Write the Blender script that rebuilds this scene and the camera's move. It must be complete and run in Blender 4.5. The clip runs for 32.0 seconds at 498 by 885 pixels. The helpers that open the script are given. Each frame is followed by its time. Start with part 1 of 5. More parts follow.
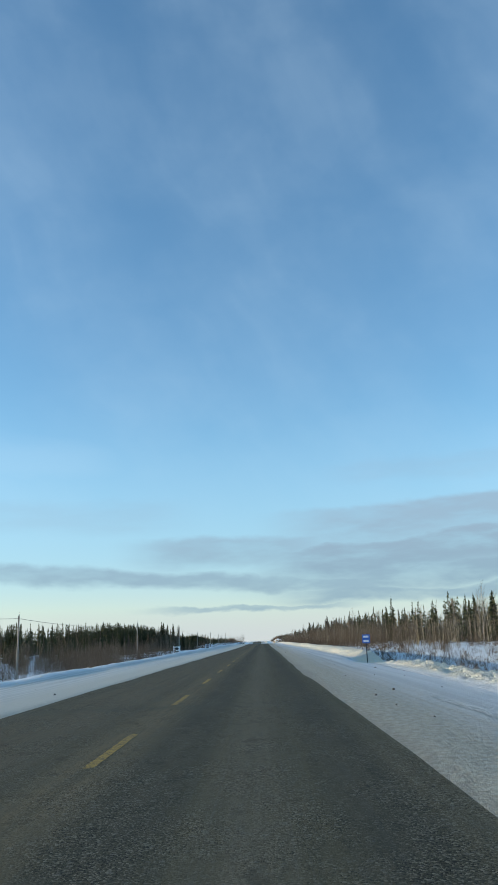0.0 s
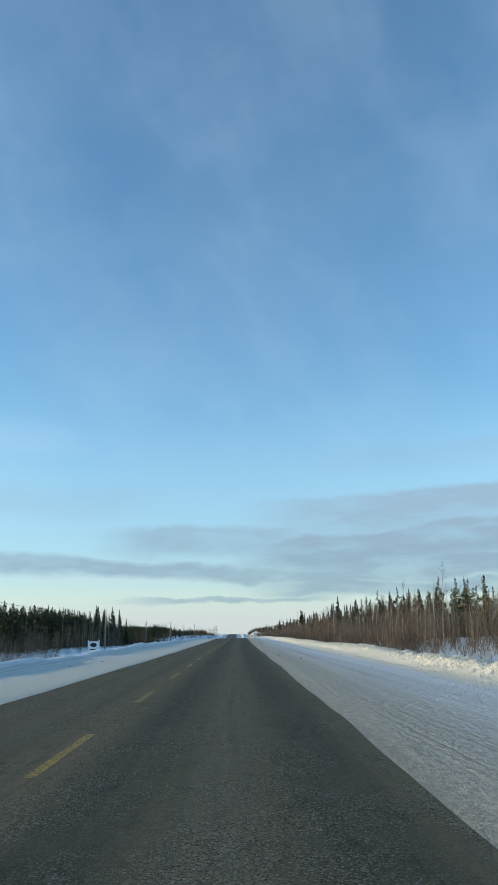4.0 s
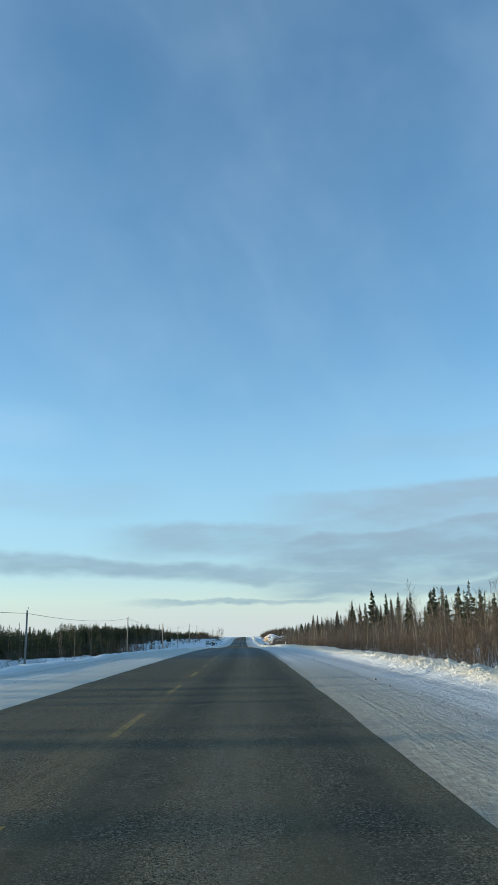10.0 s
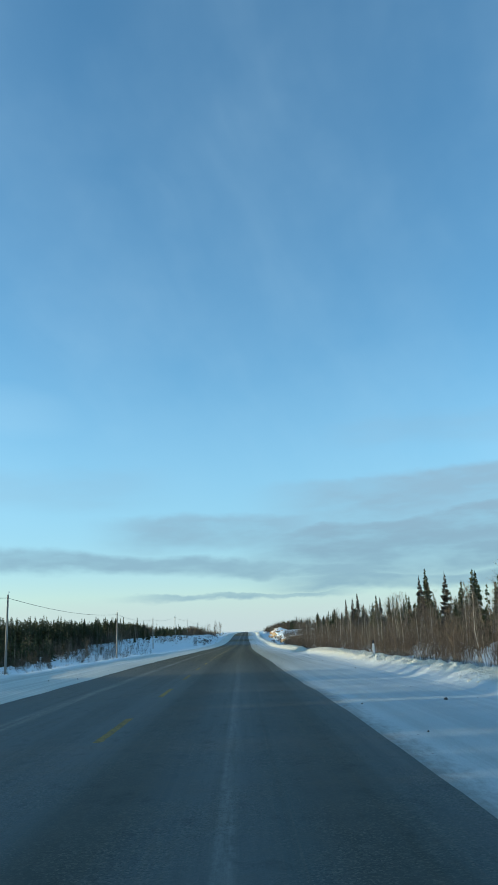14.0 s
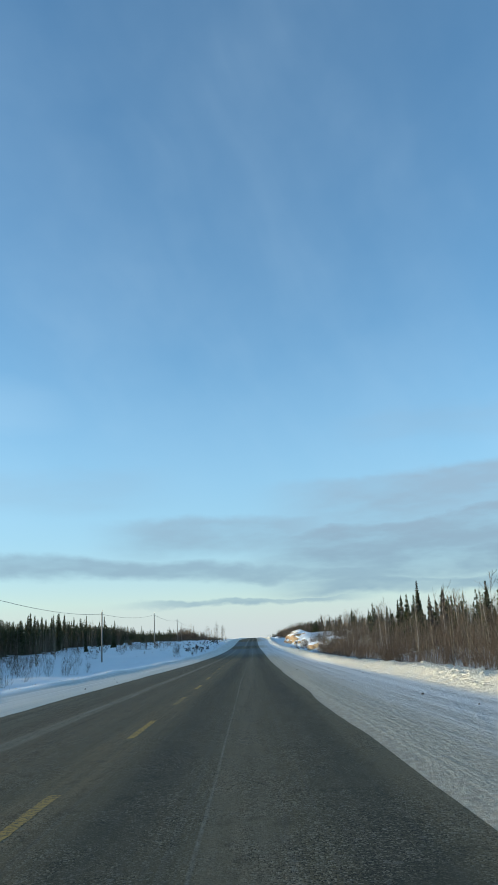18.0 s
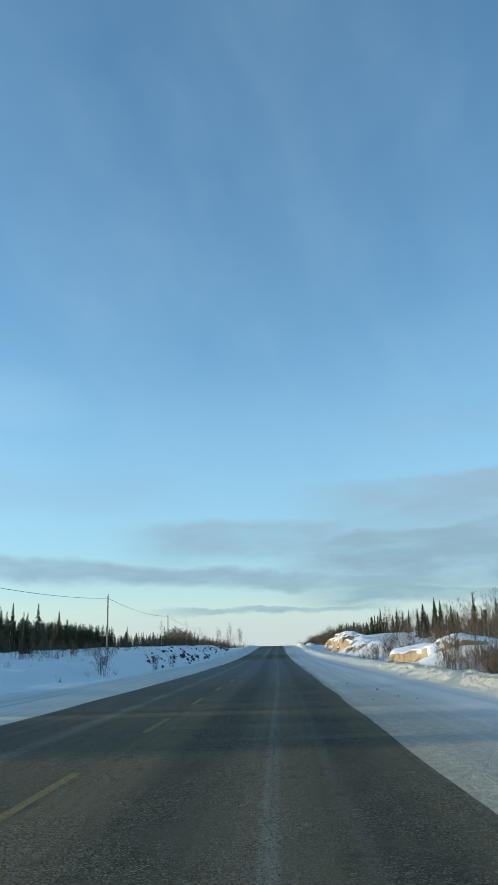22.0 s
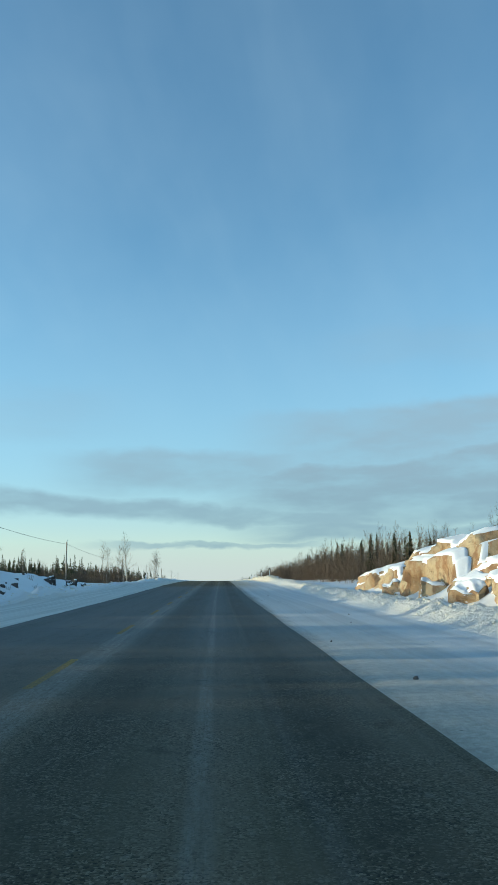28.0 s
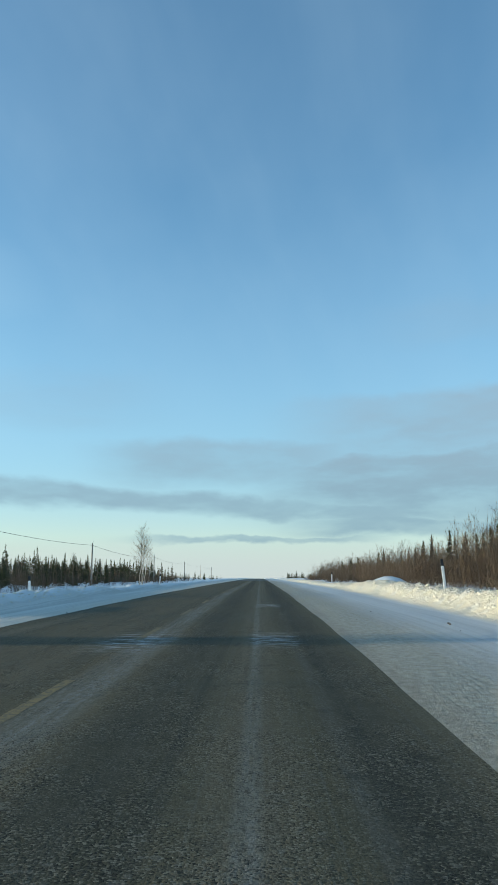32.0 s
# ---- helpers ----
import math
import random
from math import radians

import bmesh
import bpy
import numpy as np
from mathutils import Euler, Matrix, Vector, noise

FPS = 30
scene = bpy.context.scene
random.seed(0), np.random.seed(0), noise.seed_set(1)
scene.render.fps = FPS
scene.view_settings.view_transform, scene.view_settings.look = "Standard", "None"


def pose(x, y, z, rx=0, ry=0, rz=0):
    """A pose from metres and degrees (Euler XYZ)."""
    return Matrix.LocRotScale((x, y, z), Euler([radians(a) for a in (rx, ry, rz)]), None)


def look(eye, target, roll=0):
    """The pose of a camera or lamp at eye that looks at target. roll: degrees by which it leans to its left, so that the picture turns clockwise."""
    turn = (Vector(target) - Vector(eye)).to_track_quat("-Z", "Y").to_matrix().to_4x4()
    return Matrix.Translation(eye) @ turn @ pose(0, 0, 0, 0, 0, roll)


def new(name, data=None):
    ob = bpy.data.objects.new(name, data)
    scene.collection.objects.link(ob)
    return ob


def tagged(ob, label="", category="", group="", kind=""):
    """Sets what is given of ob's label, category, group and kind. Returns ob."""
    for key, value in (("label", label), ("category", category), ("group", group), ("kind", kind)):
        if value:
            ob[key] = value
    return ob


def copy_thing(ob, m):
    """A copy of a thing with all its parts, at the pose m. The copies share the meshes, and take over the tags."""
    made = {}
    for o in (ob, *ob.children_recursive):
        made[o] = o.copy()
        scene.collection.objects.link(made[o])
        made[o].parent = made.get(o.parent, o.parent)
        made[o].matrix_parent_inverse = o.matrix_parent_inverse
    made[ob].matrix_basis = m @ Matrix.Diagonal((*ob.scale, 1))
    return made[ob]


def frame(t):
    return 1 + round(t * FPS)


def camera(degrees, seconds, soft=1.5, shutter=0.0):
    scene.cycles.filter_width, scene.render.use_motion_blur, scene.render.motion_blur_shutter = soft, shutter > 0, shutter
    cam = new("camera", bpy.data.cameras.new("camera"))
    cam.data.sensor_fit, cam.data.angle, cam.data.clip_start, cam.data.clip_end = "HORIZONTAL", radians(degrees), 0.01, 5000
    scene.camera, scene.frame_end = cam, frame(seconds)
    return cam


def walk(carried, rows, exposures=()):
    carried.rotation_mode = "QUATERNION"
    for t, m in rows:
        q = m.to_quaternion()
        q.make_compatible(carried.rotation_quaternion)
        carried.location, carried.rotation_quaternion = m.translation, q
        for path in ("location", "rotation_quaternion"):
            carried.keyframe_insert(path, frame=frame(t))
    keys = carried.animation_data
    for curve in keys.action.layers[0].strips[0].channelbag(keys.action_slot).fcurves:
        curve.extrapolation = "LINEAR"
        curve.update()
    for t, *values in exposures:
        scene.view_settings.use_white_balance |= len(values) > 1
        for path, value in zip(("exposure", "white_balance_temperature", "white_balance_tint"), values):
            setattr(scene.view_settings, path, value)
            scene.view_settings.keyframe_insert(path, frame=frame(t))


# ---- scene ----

# ---- camera ----
cam = camera(34.97, 32.0)
# seconds, x, y, z, yaw, pitch, roll
PATH = [
    (0.0, -0.00, 0.00, 1.28, 0.26, 14.14, -1.90), (0.5, 0.06, 11.95, 1.30, 0.29, 14.15, -1.89),
    (1.0, 0.12, 23.82, 1.33, 0.29, 14.17, -1.83), (1.5, 0.18, 35.59, 1.35, 0.32, 14.16, -1.66),
    (2.0, 0.23, 47.27, 1.37, -0.61, 14.02, -1.52), (2.5, 0.28, 58.86, 1.39, -1.29, 13.76, -1.34),
    (3.0, 0.32, 70.38, 1.41, -1.21, 13.83, -1.11), (3.5, 0.36, 81.81, 1.43, -1.19, 13.72, -0.91),
    (5.5, 0.47, 126.81, 1.51, -1.32, 13.50, -1.00), (6.0, 0.49, 137.90, 1.53, -1.28, 13.53, -0.92),
    (6.5, 0.52, 148.95, 1.55, -1.18, 13.50, -0.91), (7.0, 0.55, 159.96, 1.58, -0.07, 13.78, -0.66),
    (7.5, 0.60, 170.95, 1.60, 0.33, 14.05, -0.48), (8.0, 0.67, 181.91, 1.62, 0.22, 14.02, -0.55),
    (8.5, 0.75, 192.86, 1.65, 0.48, 13.98, -0.52), (9.0, 0.84, 203.81, 1.68, 0.41, 13.96, -0.62),
    (9.5, 0.94, 214.76, 1.71, -0.42, 13.83, -0.97), (10.0, 1.04, 225.72, 1.73, -0.49, 13.80, -0.92),
    (10.5, 1.13, 236.68, 1.75, 0.26, 13.86, -0.84), (11.0, 1.20, 247.66, 1.76, 0.30, 13.83, -1.10),
    (11.5, 1.26, 258.63, 1.77, 0.47, 13.66, -1.40), (12.0, 1.29, 269.62, 1.77, -1.26, 13.23, -1.99),
    (12.5, 1.29, 280.61, 1.76, -1.20, 13.24, -2.18), (13.0, 1.26, 291.60, 1.73, -1.20, 13.23, -2.20),
    (13.5, 1.21, 302.59, 1.70, -1.03, 13.31, -2.08), (14.0, 1.14, 313.58, 1.65, -0.57, 13.45, -1.92),
    (14.5, 1.05, 324.57, 1.59, -0.54, 13.49, -1.64), (16.5, 0.63, 368.48, 1.21, -0.50, 13.46, -2.34),
    (17.0, 0.53, 379.48, 1.08, -0.18, 13.95, -2.21), (17.5, 0.43, 390.49, 0.94, -0.16, 13.93, -2.22),
    (18.0, 0.34, 401.52, 0.80, -0.22, 13.92, -2.36), (18.5, 0.27, 412.57, 0.66, -0.21, 13.89, -2.31),
    (19.0, 0.21, 423.64, 0.52, -0.21, 13.94, -2.32), (19.5, 0.16, 434.75, 0.38, -0.16, 13.98, -2.17),
    (20.0, 0.13, 445.87, 0.26, -0.21, 14.00, -2.08), (20.5, 0.12, 457.01, 0.14, -0.05, 14.05, -1.91),
    (21.0, 0.13, 468.16, 0.04, 1.34, 14.45, -1.49), (21.5, 0.15, 479.32, -0.05, 1.66, 14.64, -1.80),
    (22.0, 0.17, 490.49, -0.13, 1.68, 14.61, -1.64), (22.5, 0.19, 501.67, -0.20, 1.34, 14.61, -1.79),
    (23.0, 0.21, 512.88, -0.25, 1.42, 14.47, -1.68), (23.5, 0.21, 524.11, -0.30, 1.27, 14.42, -1.60),
    (24.0, 0.20, 535.37, -0.33, 1.35, 14.45, -1.47), (24.5, 0.16, 546.67, -0.35, 1.29, 14.51, -1.46),
    (26.5, -0.10, 592.55, -0.30, 1.15, 14.63, -1.06), (27.0, -0.16, 604.21, -0.24, 0.36, 13.61, -1.07),
    (27.5, -0.22, 615.95, -0.17, -0.82, 11.81, -0.67), (28.0, -0.26, 627.78, -0.07, -2.31, 10.12, -0.35),
    (28.5, -0.27, 639.68, 0.05, -1.09, 9.03, -0.57), (29.0, -0.27, 651.66, 0.19, -0.31, 8.33, -0.58),
    (29.5, -0.25, 663.70, 0.34, -0.24, 7.91, -0.52), (30.0, -0.22, 675.81, 0.51, -0.23, 7.54, -0.65),
    (30.5, -0.17, 687.98, 0.70, -0.36, 7.54, -0.62), (31.0, -0.12, 700.18, 0.89, -0.09, 7.32, -0.29),
    (31.5, -0.06, 712.41, 1.08, -0.01, 7.45, -0.22), (32.0, -0.00, 724.67, 1.28, 0.75, 9.77, -0.09),
]
walk(cam, [(t, pose(x, y, z, 90 + pitch, 0, yaw) @ pose(0, 0, 0, 0, 0, roll))
           for t, x, y, z, yaw, pitch, roll in PATH], [(0.0, 1.15, 6450.0, 2.0), (11.0, 1.15, 6400.0, 0.0), (13.0, 1.12, 6150.0, -7.0), (14.2, 1.12, 5980.0, -8.0), (15.0, 1.12, 6050.0, -6.0), (17.0, 1.14, 6250.0, -1.0), (19.0, 1.14, 6350.0, 0.0), (21.0, 1.14, 6250.0, -1.0), (22.0, 1.13, 6350.0, -3.0),
            (23.0, 1.12, 6050.0, -7.0), (25.5, 1.12, 6050.0, -6.0), (27.0, 1.12, 6650.0, 0.0), (28.0, 1.12, 6400.0, -7.0), (30.0, 1.12, 6200.0, -5.5), (31.0, 1.12, 6350.0, -6.0), (32.0, 1.13, 6420.0, -4.0)])


# ---- light ----
SUN_UP, SUN_FROM = 7.0, 268.0
world = bpy.data.worlds.new("winter_sky")
scene.world = world
world.use_nodes = True
wn, wl = world.node_tree.nodes, world.node_tree.links
sky = wn.new("ShaderNodeTexSky")
sky.sky_type, sky.sun_disc = "NISHITA", False
sky.sun_elevation, sky.sun_rotation = radians(SUN_UP), radians(SUN_FROM)
sky.air_density, sky.dust_density, sky.ozone_density, sky.altitude = 1.0, 0.08, 2.9, 200
wl.new(sky.outputs[0], wn["Background"].inputs[0])
wn["Background"].inputs[1].default_value = 0.15
sun = new("sun", bpy.data.lights.new("sun", "SUN"))
sun.data.energy, sun.data.angle, sun.data.color = 4.7, radians(0.6), (1.0, 0.83, 0.61)
a = radians(SUN_FROM)
sun.matrix_world = look((math.sin(a) * 50, math.cos(a) * 50, 50 * math.tan(radians(SUN_UP))), (0, 0, 0))


# ---- materials ----
class Nodes:
    """A small node writer: one material, sockets in, sockets out."""

    def __init__(self, name):
        self.m = bpy.data.materials.new(name)
        self.m.use_nodes = True
        self.t = self.m.node_tree
        self.b = self.t.nodes["Principled BSDF"]

    def put(self, socket, value):
        if hasattr(value, "is_output"):
            self.t.links.new(value, socket)
        elif isinstance(value, tuple) and len(value) == 3 and socket.type == "RGBA":
            socket.default_value = (*value, 1)
        else:
            socket.default_value = value

    def node(self, kind, *values, out=0, **props):
        n = self.t.nodes.new(kind)
        for k, v in props.items():
            if k == "operation":
                n.operation = v
            elif k == "data_type":
                n.data_type = v
            elif k == "blend_type":
                n.blend_type = v
            elif k == "noise_dimensions":
                n.noise_dimensions = v
            elif k == "feature":
                n.feature = v
        for i, v in enumerate(values):
            if v is not None:
                self.put(n.inputs[i], v)
        return n.outputs[out]

    def math(self, op, a, b=0.0, c=0.0):
        return self.node("ShaderNodeMath", a, b, c, operation=op)

    def uv(self):
        return self.node("ShaderNodeUVMap")

    def obj(self):
        return self.t.nodes.new("ShaderNodeTexCoord").outputs["Object"]

    def geo(self):
        return self.t.nodes.new("ShaderNodeNewGeometry").outputs["Position"]

    def island(self):
        return self.t.nodes.new("ShaderNodeNewGeometry").outputs["Random Per Island"]

    def rand(self):
        return self.t.nodes.new("ShaderNodeObjectInfo").outputs["Random"]

    def scaled(self, vec, x, y, z=1.0):
        return self.node("ShaderNodeVectorMath", vec, (x, y, z), operation="MULTIPLY")

    def xyz(self, vec):
        n = self.t.nodes.new("ShaderNodeSeparateXYZ")
        self.put(n.inputs[0], vec)
        return n.outputs

    def noise(self, vec, scale, detail=4.0, rough=0.55):
        n = self.t.nodes.new("ShaderNodeTexNoise")
        self.put(n.inputs["Vector"], vec)
        n.inputs["Scale"].default_value, n.inputs["Detail"].default_value = scale, detail
        n.inputs["Roughness"].default_value = rough
        return n.outputs[0]

    def voronoi(self, vec, scale, out=0):
        n = self.t.nodes.new("ShaderNodeTexVoronoi")
        self.put(n.inputs["Vector"], vec)
        n.inputs["Scale"].default_value = scale
        return n.outputs[out]

    def step(self, v, lo, hi, to0=0.0, to1=1.0):
        n = self.t.nodes.new("ShaderNodeMapRange")
        n.interpolation_type = "SMOOTHSTEP"
        self.put(n.inputs[0], v)
        for i, q in enumerate((lo, hi, to0, to1)):
            n.inputs[i + 1].default_value = q
        return n.outputs[0]

    def mix(self, f, a, b):
        n = self.t.nodes.new("ShaderNodeMix")
        n.data_type = "RGBA"
        self.put(n.inputs[0], f)
        self.put(n.inputs[6], a)
        self.put(n.inputs[7], b)
        return n.outputs[2]

    def bump(self, height, strength, distance):
        n = self.t.nodes.new("ShaderNodeBump")
        n.inputs["Strength"].default_value, n.inputs["Distance"].default_value = strength, distance
        self.put(n.inputs["Height"], height)
        self.put(self.b.inputs["Normal"], n.outputs[0])

    def done(self, color, rough=0.8, metal=0.0, spec=None):
        self.put(self.b.inputs["Base Color"], color)
        self.put(self.b.inputs["Roughness"], rough)
        self.b.inputs["Metallic"].default_value = metal
        if spec is not None:
            self.put(self.b.inputs["Specular IOR Level"], spec)
        return self.m


def plain(name, color, rough=0.7, vary=0.12, scale=6.0, metal=0.0, bump=0.0):
    n = Nodes(name)
    f = n.noise(n.obj(), scale, 5.0)
    dark = tuple(c * (1 - 2 * vary) for c in color)
    light = tuple(min(1, c * (1 + 2 * vary)) for c in color)
    col = n.mix(f, dark, light)
    if bump:
        n.bump(f, 0.6, bump)
    return n.done(col, rough, metal)


def gate(n, v, *marks):
    """Runs of the road, each (from, to, ramp), as one 0 to 1 value."""
    total = None
    for lo, hi, ramp in marks:
        g = n.math("MULTIPLY", n.step(v, lo - ramp, lo + ramp), n.step(v, hi - ramp, hi + ramp, 1.0, 0.0))
        total = g if total is None else n.math("MAXIMUM", total, g)
    return total


def asphalt_material():
    n = Nodes("worn_asphalt")
    uv = n.uv()
    u, along, _ = n.xyz(uv)
    chips = n.voronoi(uv, 72.0)
    chip_tone = n.xyz(n.voronoi(uv, 72.0, 1))[0]
    stone_tone = n.xyz(n.voronoi(uv, 24.0, 1))[1]
    fine = n.noise(uv, 90.0, 2.0, 0.6)
    mottle = n.noise(n.scaled(uv, 1.0, 0.55), 3.2, 5.0, 0.65)
    patch = n.noise(n.scaled(uv, 1.0, 0.35), 0.55, 5.0)
    streak = n.noise(n.scaled(uv, 2.2, 0.010), 1.0, 5.0, 0.62)
    thin = n.noise(n.scaled(uv, 11.0, 0.035), 1.0, 4.0, 0.65)
    hair = n.noise(n.scaled(uv, 34.0, 0.09), 1.0, 3.0, 0.6)
    # brown dust on sunlit runs; the shaded runs' blue is painted into the base
    lit_dust = gate(n, along, (-500, 280, 25), (352, 530, 30), (600, 638, 12), (704, 900, 10))
    col = n.mix(patch, n.mix(lit_dust, (0.059, 0.069, 0.066), (0.080, 0.068, 0.041)), n.mix(lit_dust, (0.078, 0.090, 0.087), (0.110, 0.092, 0.053)))
    col = n.mix(n.step(streak, 0.42, 0.66, 0.0, 0.85), col, n.mix(lit_dust, (0.092, 0.098, 0.098), (0.128, 0.104, 0.062)))
    col = n.mix(n.step(streak, 0.30, 0.44, 0.55, 0.0), col, (0.043, 0.041, 0.031))
    col = n.mix(n.step(thin, 0.50, 0.74, 0.0, 0.50), col, (0.112, 0.101, 0.080))
    col = n.mix(n.step(hair, 0.52, 0.72, 0.0, 0.35), col, (0.120, 0.110, 0.090))
    # grit between the wheel tracks: the lane's middle, the centre line, the other lane
    wob = n.math("ADD", u, n.math("MULTIPLY", n.math("SUBTRACT", n.noise(n.scaled(uv, 0.0, 0.02), 1.0, 3.0), 0.5), 0.35))
    rag = n.step(n.noise(n.scaled(uv, 7.0, 0.16), 1.0, 6.0, 0.7), 0.30, 0.64)
    lace = n.step(n.noise(n.scaled(uv, 22.0, 5.0), 1.0, 5.0, 0.7), 0.38, 0.62)

    def line(at, core, wide):
        return n.step(n.math("ABSOLUTE", n.math("SUBTRACT", wob, at)), core, wide, 1.0, 0.0)
    for at, core, wide, much, tone, where in (
            (-2.0, 0.12, 0.70, 0.74, (0.180, 0.132, 0.074), None),
            (-3.6, 0.50, 1.40, 0.60, (0.150, 0.113, 0.071), None),
            (-0.15, 0.06, 0.55, 0.72, (0.160, 0.130, 0.086), None),
            (-3.85, 0.05, 0.24, 0.80, (0.31, 0.275, 0.22), ((292, 595, 12),)),
            (-1.95, 0.12, 0.40, 0.85, (0.26, 0.245, 0.215), ((618, 900, 14),)),
            (-0.12, 0.03, 0.11, 0.65, (0.25, 0.24, 0.215), ((270, 345, 20), (480, 900, 20))),
            (-0.45, 0.004, 0.026, 0.45, (0.32, 0.30, 0.27), ((395, 470, 8),)),
            (0.55, 0.02, 0.12, 0.45, (0.20, 0.19, 0.17), ((480, 740, 15),))):
        k = n.math("MULTIPLY", line(at, core, wide), n.math("MULTIPLY", n.math("ADD", n.math("MULTIPLY", rag, 0.75), 0.25), much))
        if where:
            k = n.math("MULTIPLY", n.math("MULTIPLY", k, gate(n, along, *where)), n.math("ADD", n.math("MULTIPLY", lace, 0.6), 0.4))
        # tan of the grit is greyed on the shaded runs
        col = n.mix(k, col, tone if where else n.mix(lit_dust, (0.125, 0.128, 0.125), tone))
    # tyre-polished tracks
    for at in (-1.10, 0.85):
        col = n.mix(n.math("MULTIPLY", line(at, 0.14, 0.55), n.step(patch, 0.3, 0.7, 0.35, 0.75)), col, (0.046, 0.043, 0.032))
    # dust towards both edges, greyed on the shaded runs
    side = n.math("MAXIMUM", n.step(wob, 1.10, 1.85), n.step(wob, -4.2, -5.2))
    dust = n.math("MULTIPLY", side, n.step(n.noise(n.scaled(uv, 5.0, 0.08), 1.0, 6.0, 0.7), 0.36, 0.62))
    col = n.mix(n.math("MULTIPLY", dust, 0.60), col, n.mix(lit_dust, (0.125, 0.125, 0.118), (0.170, 0.142, 0.102)))
    # frost left in the dips of the lane
    dip = n.math("MAXIMUM", n.math("MULTIPLY", n.step(n.math("ABSOLUTE", n.math("SUBTRACT", wob, 0.2)), 0.3, 0.55, 1.0, 0.0), gate(n, along, (738.6, 740.8, 1.0), (753, 755, 1.2))),
                 n.math("MULTIPLY", n.step(n.math("ABSOLUTE", n.math("ADD", wob, 2.3)), 0.2, 0.9, 1.0, 0.0), gate(n, along, (737.8, 740.6, 1.2))))
    col = n.mix(n.math("MULTIPLY", dip, n.math("MULTIPLY", n.step(n.noise(n.scaled(uv, 2.2, 4.5), 1.0, 6.0, 0.75), 0.46, 0.60), 0.75)), col, (0.55, 0.54, 0.53))
    # stone chips, pale and dark; whole runs of them laid bare between smooth, tarred patches
    bare = n.step(n.noise(n.scaled(uv, 1.1, 0.45), 1.0, 4.0, 0.6), 0.38, 0.60, 0.30, 1.0)
    # chips are fainter on the runs that lie in shade
    bare = n.math("MULTIPLY", bare, n.math("ADD", n.math("MULTIPLY", lit_dust, 0.55), 0.45))
    col = n.mix(n.math("MULTIPLY", bare, n.step(chip_tone, 0.66, 1.0, 0.0, 0.68)), col, (0.262, 0.23, 0.17))
    col = n.mix(n.math("MULTIPLY", bare, n.step(chip_tone, 0.0, 0.45, 0.80, 0.0)), col, (0.014, 0.013, 0.010))
    col = n.mix(n.math("MULTIPLY", bare, n.step(stone_tone, 0.95, 0.99, 0.0, 0.35)), col, (0.22, 0.20, 0.165))
    col = n.mix(n.step(mottle, 0.44, 0.66, 0.0, 0.22), col, (0.105, 0.091, 0.066))
    col = n.mix(n.step(mottle, 0.30, 0.46, 0.35, 0.0), col, (0.022, 0.021, 0.018))
    rough = n.noise(uv, 34.0, 3.0, 0.65)
    height = n.math("ADD", n.math("MULTIPLY", chips, -0.35), n.math("ADD", n.math("MULTIPLY", rough, 0.9), n.math("MULTIPLY", stone_tone, 0.05)))
    n.bump(n.math("MULTIPLY", n.math("ADD", height, n.math("MULTIPLY", fine, 0.3)), bare), 0.8, 0.011)
    # dust dulls the gloss; the shaded runs are glossier, for a blue sky sheen
    return n.done(col, n.step(lit_dust, 0.0, 1.0, 0.72, 0.86), spec=n.step(lit_dust, 0.0, 1.0, 0.20, 0.08))


